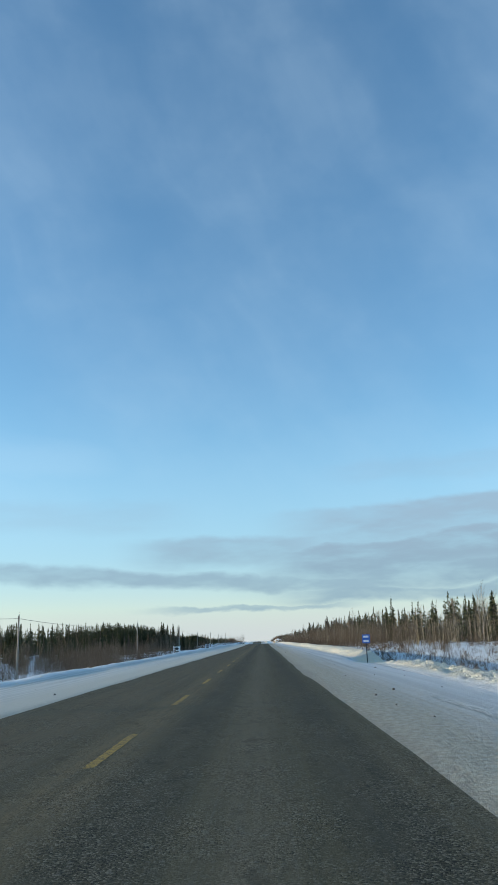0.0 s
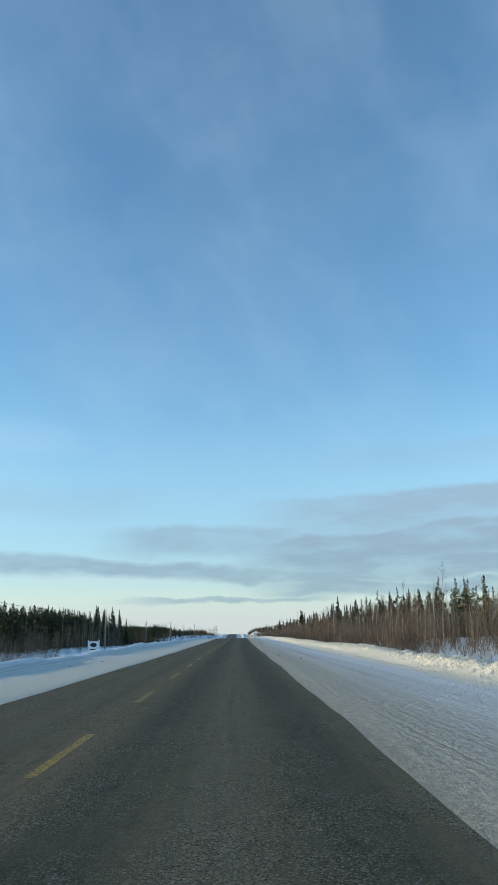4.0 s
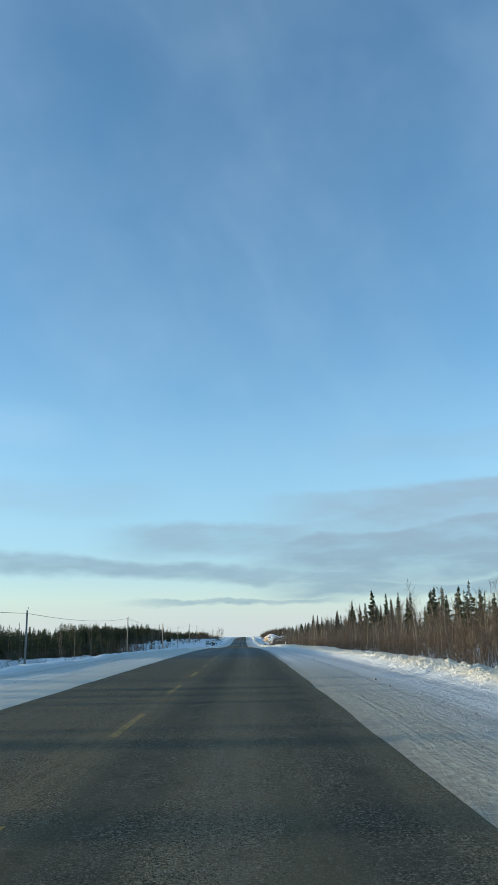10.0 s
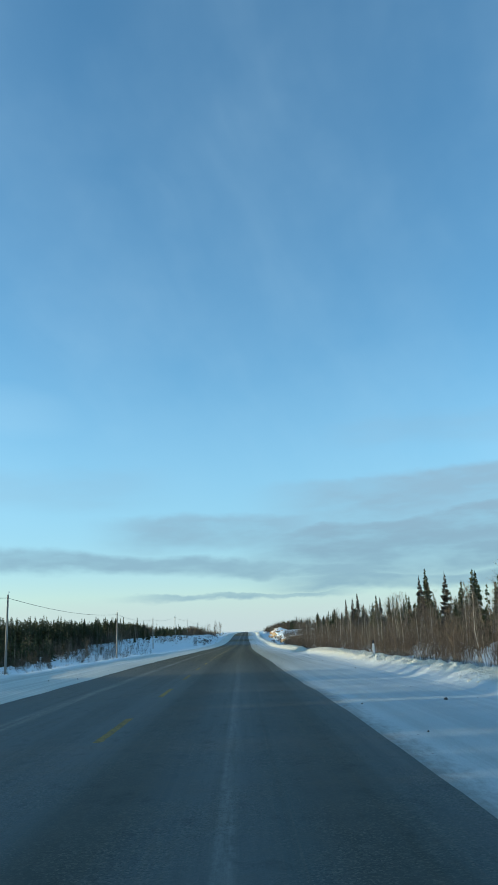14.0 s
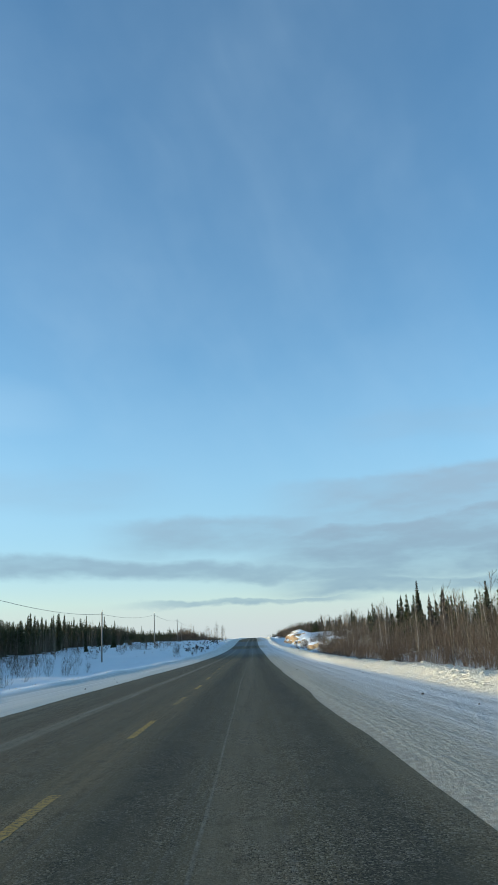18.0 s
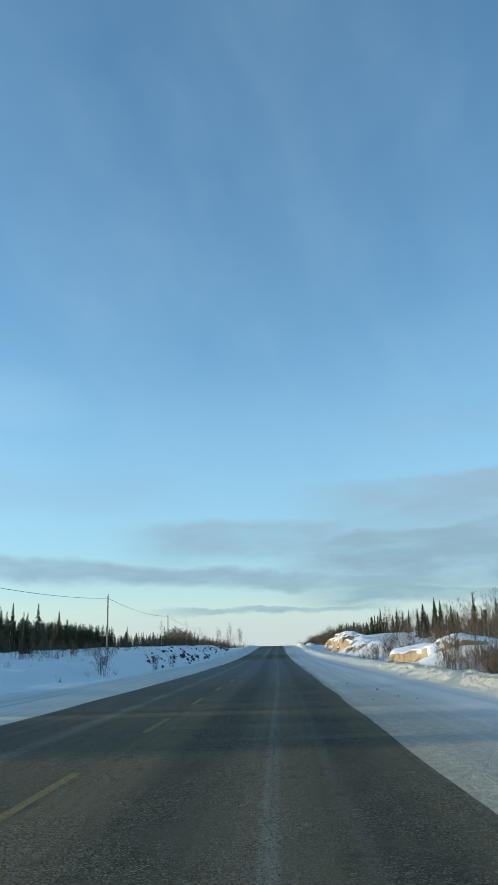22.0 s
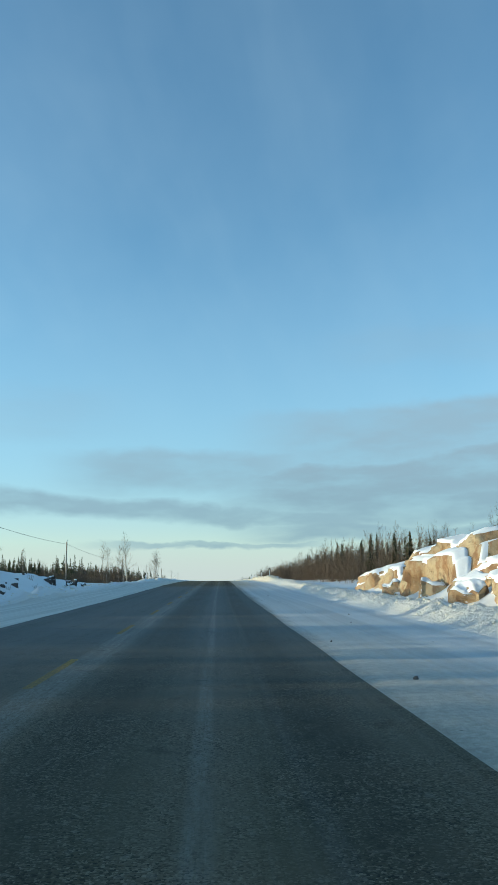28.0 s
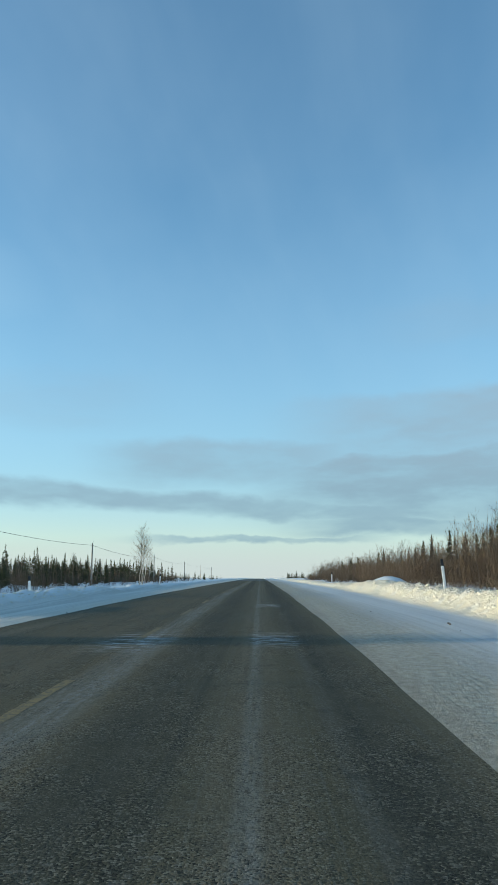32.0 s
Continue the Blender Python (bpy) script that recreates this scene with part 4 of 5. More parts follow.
POPLARS = [tree_kind("bare_sapling", bare_shapes(h, s, 28, 8, 0.30, 0.15, 0.0062), GREY_BARK, TWIG, "slender leafless brown sapling at the forest edge", "tree", "bare saplings at the forest edge")
           for h, s in ((4.6, 31), (4.0, 32), (5.2, 33), (3.6, 34))]
BUSHES = [tree_kind("bare_bush", bare_shapes(h, s, 7, 8, 0.38, 0.15, 0.007, 11), TWIG, TWIG, "leafless many-stemmed brown bush in the snow", "bush", "bare bushes beside the road")
          for h, s in ((2.2, 41), (2.9, 42), (1.7, 43))]


def right_edge(y):
    return float(np.interp(y, [-60, 60, 110, 165, 260, 380, 410, 540, 556, 600, 700, 730, 900], [30, 28, 20, 13, 12.5, 12, 13, 11.5, 18.5, 17.5, 20, 17, 16]))


def behind(n, y0, y1, d0, d1, far=1.0):
    """Spots behind the right-hand forest edge."""
    out = []
    for _ in range(n):
        y = rng.uniform(y0, y1)
        out.append((right_edge(y) + d0 + (d1 - d0) * rng.random() ** far, y))
    return out


right_spruce = [(29.6, 440.7, 11.6), (28.8, 436, 9.8), (27.9, 394.5, 8.6), (26.9, 391, 7.6), (29.2, 398, 8.2), (31.5, 358.4, 9.4), (35.8, 368.9, 10.0), (31, 529, 7.6), (29, 581, 6.0), (30.6, 647, 7.0), (30, 643, 6.4), (29, 289, 7.6), (30, 262, 7.6), (21, 668, 5.0), (22.5, 672, 4.8), (20.8, 677, 4.4), (23, 664, 5.2), (24, 681, 5.2), (21.5, 685, 4.2), (20.2, 660, 4.6), (24.5, 655, 5.0)]


def grown(spots, low, high):
    """The same spots with a height in metres each."""
    return [(u, y, rng.uniform(low, high)) for u, y in spots]


right_spruce += grown(behind(24, 60, 190, 9, 20), 5.0, 7.6) + grown(behind(34, 190, 330, 9, 19), 5.0, 7.4) + grown(behind(36, 330, 552, 9, 19), 5.4, 8.2)
right_spruce += grown(behind(26, 330, 552, 8, 20), 6.0, 9.4) + grown(behind(14, 200, 330, 8, 19), 4.8, 8.4) + grown(strip(40, 60, 140, 34, 48), 5.5, 8.0)
right_spruce += grown(strip(30, 560, 695, 22, 38), 3.5, 6.5) + grown(behind(16, 790, 980, 4, 12), 4.4, 6.0) + grown(behind(14, 704, 770, 4, 12), 4.8, 6.6) + grown(behind(26, 728, 830, 3, 13), 5.2, 7.4) + grown(strip(10, 560, 600, 26, 40), 4.2, 6.2)
left_spruce = [(-48, 308, 1.0), (-44.5, 359, 0.95), (-52, 336, 1.0), (-31.5, 325, 7.5), (-35, 322, 10.8), (-37, 319, 10.2), (-33.5, 328, 8.5), (-38.5, 316, 11.0), (-40, 324, 11.5), (-36, 330, 9.5)]
left_spruce += strip(8, 120, 200, -56, -44) + strip(22, 228, 300, -52, -40) + strip(24, 292, 332, -50, -39) + [(u, y, rng.uniform(0.8, 0.95)) for u, y in strip(30, 490, 640, -50, -41)]
left_spruce += [(u, y, rng.uniform(0.35, 0.6)) for u, y in strip(12, 560, 720, -38, -28)] + [(u, y, rng.uniform(0.35, 0.65)) for u, y in strip(14, 730, 900, -48, -32)]
planted(LARCHES, [(29.6, 544, 11.5), (27, 470, 8.5), (-33, 321, 10.5), (-36.5, 326, 8.8)] + grown(behind(22, 200, 552, 6, 17), 5.5, 9.0) + grown(behind(8, 704, 900, 3, 10), 4.5, 6.5) + grown(strip(10, 588, 690, 22, 36), 4.0, 6.5) + grown(strip(12, 228, 330, -52, -40), 5.5, 8.0), 4)
BACK = [spruce_shapes(9.0, s, w, 0.1) for s, w in ((7, 0.16), (8, 0.19), (9, 0.14))]
stand = [p for p in right_spruce + left_spruce if p[0] > 40 or p[0] < -40]
joined("spruce_stand", BACK, [SPRUCE_BARK, NEEDLE], [(p[0], p[1], p[2] / 9.0 if p[2] > 2.5 else p[2]) if len(p) > 2 else p for p in stand] + [(-55 + 11 * ((k * 7) % 10) / 10, 92 + 8.3 * k, 0.72 + 0.34 * ((k * 3) % 7) / 7) for k in range(15)], "dark narrow spruces close together at the back of the verge", "forest", 22, (0.75, 1.05))
planted(SPRUCES, [p for p in right_spruce + left_spruce if p not in stand] + [(-17.2, 108, 2.6), (-24.5, 132, 3.0)], 3, (0.8, 1.08))
planted(BIRCHES, [(-19.6, 629.4, 0.68), (-20.6, 631, 0.62), (-15.9, 766.5, 9.3), (-16.5, 767.4, 8.6), (-17.2, 766.0, 7.0), (-21, 774, 8.0), (-20.2, 773, 6.8), (-16.3, 835, 9.2), (-16.7, 835.4, 8.6), (-15.9, 834.7, 7.6), (-16.4, 836, 8.8), (-21.7, 880.7, 1.0), (-33, 320, 1.0), (-32, 312, 0.9), (-20.4, 674, 6.0), (22.5, 661, 6.6), (-19, 706, 0.6),
        (12.9, 373, 0.58), (14, 350, 0.52), (29, 70, 1.1), (31, 76, 1.2), (33, 84, 1.15), (34, 92, 1.2), (36, 97, 1.1)] + grown(behind(46, 380, 552, 0.8, 12), 4.6, 7.6) + grown(behind(40, 150, 380, 0.8, 12), 4.0, 6.4) + grown(strip(44, 62, 135, 27, 40), 5.6, 8.2) + behind(40, 150, 545, 0.5, 14) + strip(8, 585, 690, 20, 34) + grown(behind(16, 715, 810, 0.5, 8), 4.5, 6.4) + behind(10, 780, 900, 1, 12), 5, (0.55, 0.85))
planted(POPLARS, strip(34, 588, 715, 20, 36) + behind(150, 110, 552, -0.3, 9, 1.6) + behind(30, 760, 900, 0, 9) + strip(16, 120, 300, -46, -34) + strip(18, 720, 880, -40, -24) + strip(12, 40, 110, -60, -45), 6, (0.75, 1.15))
planted(BUSHES, [(-14.6, 558.5, 2.9), (-13.5, 596, 0.7), (-14.5, 588, 0.75), (-20, 570, 0.8), (-13, 577, 0.5), (-17.5, 662, 0.9), (-21.5, 668, 4.4), (-20.5, 674, 4.2), (-22, 672, 4.8), (-23, 678, 4.6), (-21, 682, 4.0), (-24, 671, 4.6), (-22.5, 666, 4.2), (-23.5, 674, 4.8), (-21.2, 671, 3.6), (-22.6, 684, 4.4), (-24.5, 682, 4.6), (-20.2, 678, 3.4), (-23.2, 663, 3.8), (-17, 674, 0.6), (-19.5, 679, 1.2), (-16.5, 684, 1.1), (-18, 690, 1.1), (-20.5, 660, 0.9),
        (10.2, 590, 0.7), (12.5, 594, 0.95), (14.5, 598, 1.2), (13.2, 602, 1.2), (15.5, 605, 1.25), (16, 588, 1.1), (13.6, 556, 1.3), (12.4, 550, 1.3), (11.8, 618, 0.7), (17.5, 612, 1.0), (9.6, 575, 0.45), (9.3, 566, 0.4), (-12.5, 300, 0.4), (-20, 170, 0.7), (-17.5, 163, 0.8), (-13.5, 130, 0.5),
        (-19, 770, 2.8), (-21, 776, 3.2), (-23, 764, 3.0), (-17.5, 765, 2.2), (-20.5, 768, 2.9), (-22.5, 772, 3.2), (-24.5, 770, 3.0), (-18.8, 776, 2.6), (-17, 842, 1.0), (-15, 846, 0.9), (12.0, 786, 4.0), (12.9, 787.5, 4.2), (13.6, 785, 3.6), (12.5, 789, 3.8)] + strip(24, 400, 480, -40, -24) + behind(26, 130, 545, -2.2, 0.5), 8, (0.55, 1.0))

THICKET = [bare_shapes(h, s, 11, 6, 0.36, 0.03, 0.0042, 5, True) for h, s in ((3.9, 51), (3.1, 52), (4.5, 53))]
SCRUB = [bare_shapes(h, s, 11, 4, 0.36, 0.03, 0.0046, 5, True) for h, s in ((3.9, 51), (3.1, 52), (4.5, 53))]
WOODY = [bare_shapes(h, s, 24, 6, 0.24, 0.12, 0.005, 3, True) for h, s in ((5.6, 56), (4.8, 57), (6.2, 58))]
SHRUB = [bare_shapes(h, s, 7, 5, 0.5, 0.0, 0.005, 5, True) for h, s in ((1.7, 54), (1.3, 55))]
more = random.Random(77)
brush = random.Random(91)


def infill(n, y0, y1, d0, d1, low, high):
    """Further spots behind the forest edge, with their own chance."""
    return [(right_edge(y) + more.uniform(d0, d1), y, more.uniform(low, high)) for y in (more.uniform(y0, y1) for _ in range(n))]


joined("young_wood", WOODY, [STEM_BARK, TWIG], [(u, y, rng.uniform(0.6, 0.85)) for u, y in behind(260, 130, 556, 1.5, 14)] + [(u, y, rng.uniform(0.80, 1.12)) for u, y in behind(250, 702, 800, -0.5, 12)] + [(u, y, rng.uniform(0.62, 0.85)) for u, y in behind(230, 780, 1000, 0, 10)] + [(u, y, rng.uniform(0.6, 0.9)) for u, y in strip(70, 588, 705, 21, 38)] + [(u, y, rng.uniform(0.55, 0.9)) for u, y in strip(90, 470, 640, -46, -33) + strip(60, 730, 900, -44, -30)], "dense young wood of bare grey-brown trees", "woods", 19)
joined("alder_thicket", THICKET, [STEM_BARK, TWIG], [(u, y, rng.uniform(0.55, 0.8) + 0.5 * float(fractal(u, y, 14.0, 2, 61))) for u, y in behind(700, 110, 556, 0.3, 15, 1.2)] + behind(80, 556, 606, 0.3, 14) + behind(360, 745, 1000, 0.2, 12) + [(u, y, rng.uniform(0.45, 0.65)) for u, y in strip(26, 584, 608, 11.5, 18)] + strip(70, 588, 705, 21, 40) + [(u, y, 0.5) for u, y in strip(40, 556, 606, 17, 32)] + infill(150, 740, 880, 0.3, 9, 0.9, 1.3) + infill(110, 130, 330, 1.5, 9, 0.8, 1.25) + infill(90, 345, 545, 1.5, 9, 0.8, 1.2) + [(brush.uniform(11.5, 18), brush.uniform(524, 556), brush.uniform(0.36, 0.58)) for _ in range(80)], "dense leafless brown alder thicket along the forest edge", "thicket", 12)
joined("edge_shrubs", SHRUB, [TWIG, TWIG], [(u, y, rng.uniform(0.35, 0.9)) for u, y in strip(420, 22, 135, 9.5, 30)] + behind(420, 120, 556, -0.7, 2.5, 1.4) + behind(150, 740, 1000, -1.0, 1.5) + strip(130, 735, 1000, -30, -22) + strip(60, 540, 712, -30, -19) + strip(50, 200, 345, -34, -28), "low tangled leafless shrubs at the foot of the woods", "shrubs", 18)
joined("willow_thicket", SCRUB, [STEM_BARK, TWIG], strip(200, 20, 200, -66, -38) + [(u, y, rng.uniform(0.6, 1.0)) for u, y in strip(130, 92, 185, -36, -17)] + [(u, y, rng.uniform(0.8, 1.15)) for u, y in strip(110, 118, 180, -38, -21)] + [(u, y, rng.uniform(0.6, 0.95)) for u, y in strip(75, 92, 165, -38, -23)] + strip(150, 200, 345, -46, -32) + strip(60, 350, 480, -85, -66) + [(u, y, rng.uniform(0.45, 0.65)) for u, y in strip(70, 345, 482, -40, -32)] + [(u, y, rng.uniform(0.5, 0.8)) for u, y in strip(70, 470, 535, -40, -24)] + strip(80, 480, 600, -50, -38) + [(u, y, rng.uniform(0.6, 0.95)) for u, y in strip(210, 735, 1000, -46, -28)] + [(u, y, rng.uniform(0.6, 0.85)) for u, y in strip(34, 754, 790, -27, -16.5)] + [(u, y, 0.5) for u, y in strip(30, 560, 712, -36, -20)] + [(more.uniform(-28, -16.5), more.uniform(752, 795), more.uniform(0.55, 0.85)) for _ in range(50)], "leafless brown willow scrub at the edge of the field", "thicket", 13)
ASPEN = [bare_shapes(7.0, 81, 20, 5, 0.13, 0.30, 0.0062, 1, True), bare_shapes(6.4, 82, 18, 5, 0.13, 0.35, 0.0058, 1, True), bare_shapes(7.4, 83, 22, 5, 0.12, 0.35, 0.0060, 1, True), bare_shapes(6.2, 84, 14, 5, 0.14, 0.3, 0.0048, 3, True)]
joined("aspen_stand", ASPEN, [ASPEN_BARK, PALE_TWIG], infill(300, 84, 200, 0.5, 11, 0.66, 0.98) + infill(200, 200, 335, 0.3, 9, 0.55, 0.85) + infill(190, 335, 552, 0.4, 9, 0.55, 0.9) + infill(50, 700, 800, 0.3, 8, 0.5, 0.75) + infill(130, 556, 650, 3.5, 15, 0.5, 0.85), "close stand of thin pale leafless aspens in the sun", "woods", 23)
before = [(more.uniform(-0.26 * (y - 45) - 9, -0.26 * (y - 45) - 0.5), y, more.uniform(0.55, 0.95)) for y in (more.uniform(98, 178) for _ in range(210))]
joined("sunlit_willows", SCRUB + [bare_shapes(3.0, 86, 18, 7, 0.36, 0.05, 0.0046, 6, True)], [STEM_BARK, PALE_TWIG], [p for p in before if p[0] < -15], "tangled pale brown willow bushes before the spruces", "thicket", 24)
joined("left_young_wood", WOODY + ASPEN[:3], [ASPEN_BARK, TWIG], [(more.uniform(-47, -35), more.uniform(120, 292), more.uniform(0.65, 1.0)) for _ in range(150)] + [(more.uniform(-41, -31), more.uniform(262, 332), more.uniform(0.8, 1.35)) for _ in range(90)] + [(brush.uniform(-46, -34), brush.uniform(350, 640), brush.uniform(0.6, 1.15)) for _ in range(80)] + [(brush.uniform(-54, -38), brush.uniform(80, 230), brush.uniform(0.8, 1.35)) for _ in range(50)], "bare grey-brown young trees before the spruces", "woods", 25)
FAR = [spruce_shapes(h, s, 0.21, 0.06, False, 1.9) for h, s in ((8.0, 61), (6.5, 62))]
joined("far_spruce_wood", FAR, [SPRUCE_BARK, NEEDLE], behind(330, 60, 560, 14, 40) + [(u, y, rng.uniform(0.5, 0.8)) for u, y in strip(150, 860, 1600, 22, 110) + strip(90, 560, 860, 36, 90)], "distant dark spruce wood on the far side of the highway", "forest", 14, (0.8, 1.15))
TALL = [spruce_shapes(8.0, s, 0.27, 0.05, False, 2.0) for s in (63, 64, 65)]


def screen(n, y0, y1, u0, u1, low, high):
    """A close stand, taller towards the back, whose shadows' tips fall between two lines across the road."""
    return [(u, y, ((rng.uniform(low, high) - u) * math.tan(radians(SUN_UP)) - float(land(u, y))) / 8.0) for u, y in strip(n, y0, y1, u0, u1)]


def gap_trees(n, y0, y1, u0, u1, low, high):
    """More trees of the same stand, with their own chance."""
    spots = [(more.uniform(u0, u1), more.uniform(y0, y1)) for _ in range(n)]
    return [(u, y, ((more.uniform(low, high) - u) * math.tan(radians(SUN_UP)) - float(land(u, y))) / 8.0) for u, y in spots]


joined("shading_spruce_wood", TALL, [SPRUCE_BARK, NEEDLE], screen(230, 343, 484, -64, -36, -17, -8) + screen(160, 276, 343, -56, -38, 7, 18) + screen(370, 500, 600, -60, -46, 4, 12) + screen(30, 598, 620, -60, -45, 2, 11) + screen(210, 620, 668, -60, -45, 5, 13) + screen(180, 668, 714, -56, -44, 3, 11) + gap_trees(66, 287, 320, -56, -39, 7, 18) + gap_trees(18, 674, 680, -56, -44, 4, 14) + gap_trees(22, 628, 633, -60, -45, 3, 12) + gap_trees(12, 685, 689, -56, -44, 4, 14), "close dark spruce stand throwing long shadows over the highway", "forest", 17)
joined("field_spruce_wood", FAR, [SPRUCE_BARK, NEEDLE], [(u, y, rng.uniform(0.62, 0.88)) for u, y in strip(420, 735, 1050, -72, -33)] + [(u, y, rng.uniform(0.6, 1.1)) for u, y in strip(110, 20, 205, -110, -58)] + strip(130, 228, 300, -76, -40) + strip(40, 200, 228, -86, -60) + [(u, y, rng.uniform(1.0, 1.3)) for u, y in strip(200, 288, 342, -72, -43)] + [(u, y, rng.uniform(0.8, 1.15)) for u, y in strip(150, 350, 480, -120, -72) + strip(60, 478, 640, -72, -42) + strip(20, 640, 690, -76, -52)] + [(u, y, rng.uniform(0.4, 0.7)) for u, y in strip(150, 900, 1600, -120, -36) + strip(60, 640, 720, -110, -60)], "dark spruce wood beyond the snowy field", "forest", 16, (0.8, 1.2))


def plain_fir(h, seed):
    """A far conifer: a stem and a few ragged skirts."""
    r2 = random.Random(seed)
    t, c = Shape(), Shape()
    t.spike((0, 0, -0.3), (0, 0, h * 0.5), 0.09)
    for k in range(4):
        z, r = h * (0.12 + 0.22 * k), h * 0.17 * (1 - 0.21 * k)
        for i in range(4):
            w = 1.57 * i + r2.uniform(-0.3, 0.3)
            a, b = r * r2.uniform(0.7, 1.2), w + 1.3
            c.tri((0, 0, z + h * 0.30), (a * math.cos(w), a * math.sin(w), z), (a * math.cos(b), a * math.sin(b), z - 0.1))
    return t, c


joined("wide_forest", [plain_fir(6.0, 71), plain_fir(5.0, 72), plain_fir(6.8, 73)], [SPRUCE_BARK, NEEDLE], strip(1500, -80, 1250, 48, 260, 1.4) + strip(900, -80, 480, -300, -92, 1.3) + strip(1100, 480, 1250, -300, -66, 1.3), "wide low boreal forest stretching away from the highway", "forest", 20, (0.75, 1.1))


def tuft(seed):
    r2 = random.Random(seed)
    t, c = Shape(), Shape()
    t.spike((0, 0, -0.05), (0.02, 0, 0.3), 0.006)
    for _ in range(16):
        w, l = r2.uniform(0, 6.283), r2.uniform(0.15, 0.55)
        c.spike((0.1 * math.cos(w), 0.1 * math.sin(w), -0.05), (math.cos(w) * l * 0.5, math.sin(w) * l * 0.5, l), 0.008)
    return t, c


joined("dead_grass", [tuft(1), tuft(2), tuft(3)], [REED, REED], strip(700, 290, 480, -30, -11.5) + strip(220, 20, 180, -40, -14) + strip(320, 20, 170, 10, 26) + strip(120, 540, 700, -26, -11) + strip(90, 560, 625, 9.5, 18) + strip(160, 170, 550, 8.6, 12.5) + strip(80, 720, 860, -24, -12), "dry tan grass stalks poking through the snow", "grass", 15, (0.6, 1.5))


# ---- ploughed clods on the ridges ----
def clods():
    r2 = random.Random(31)
    bm = bmesh.new()
    bmesh.ops.create_icosphere(bm, subdivisions=1, radius=1)
    bv = np.array([v.co[:] for v in bm.verts])
    bf = np.array([[v.index for v in f.verts] for f in bm.faces])
    bm.free()
    V, Fc, base = [], [], 0
    for k in range(21000):
        y = r2.uniform(0, 800) if k < 15000 else r2.uniform(560, 770)
        if r2.random() < (0.6 if y > 640 else 0.9):
            u = float(np.interp(y, BANK_Y, BANK_U)) + 0.3 + max(-0.9, min(0.9, r2.gauss(0, 0.45)))
            if 384 < y < 409 or 38 < y < 55:
                continue
        else:
            u = -9.2 + max(-0.8, min(0.6, r2.gauss(0, 0.45)))
        s = 0.014 + 0.050 * r2.random() ** 2.6 + (0.025 * r2.random() ** 2 if 730 < y < 762 else 0)
        sc = np.array([r2.uniform(0.7, 1.8), r2.uniform(0.7, 1.8), r2.uniform(0.4, 0.9)]) * s
        V.append(bv * (1 + np.array([[r2.uniform(-0.25, 0.25)] for _ in bv])) * sc + np.array((float(road_x(y)) + u, y, float(road_z(y) + (ridge_height(u, y) if u > 0 else land(u, y))))) - (0, 0, s * 0.2))
        Fc.append(bf + base)
        base += len(bv)
    return mesh_from("snow_clods", np.concatenate(V), np.concatenate(Fc), [CLOD])


def gravel():
    r2 = random.Random(33)
    V, Fc = [], []
    for k in range(420):
        y = r2.uniform(0, 760)
        u = 2.0 + 4.0 * r2.random() if r2.random() < 0.85 else -5.6 - 1.8 * r2.random()
        s = 0.012 + 0.035 * r2.random() ** 3
        ring = [(math.cos(w) * s * r2.uniform(0.7, 1.3), math.sin(w) * s * r2.uniform(0.7, 1.3)) for w in (0, 1.05, 2.1, 3.14, 4.2, 5.2)]
        o, b = np.array(place(u, y)), len(V)
        V += [o + (x, q, -0.01) for x, q in ring] + [o + (x * 0.6, q * 0.6, s * r2.uniform(0.5, 1.1)) for x, q in ring] + [o + (0, 0, s)]
        for i in range(6):
            j = (i + 1) % 6
            Fc += [(b + i, b + j, b + 6 + j), (b + i, b + 6 + j, b + 6 + i), (b + 6 + i, b + 6 + j, b + 12)]
    return mesh_from("gravel", V, Fc, [DARK_ROCK])


tagged(new("gravel", gravel()), "loose dark stones and clods on the snowy shoulder", "gravel", kind="stuff")
tagged(new("snow_clods", clods()), "lumps of ploughed snow on the roadside ridges", "snow clods", kind="stuff")


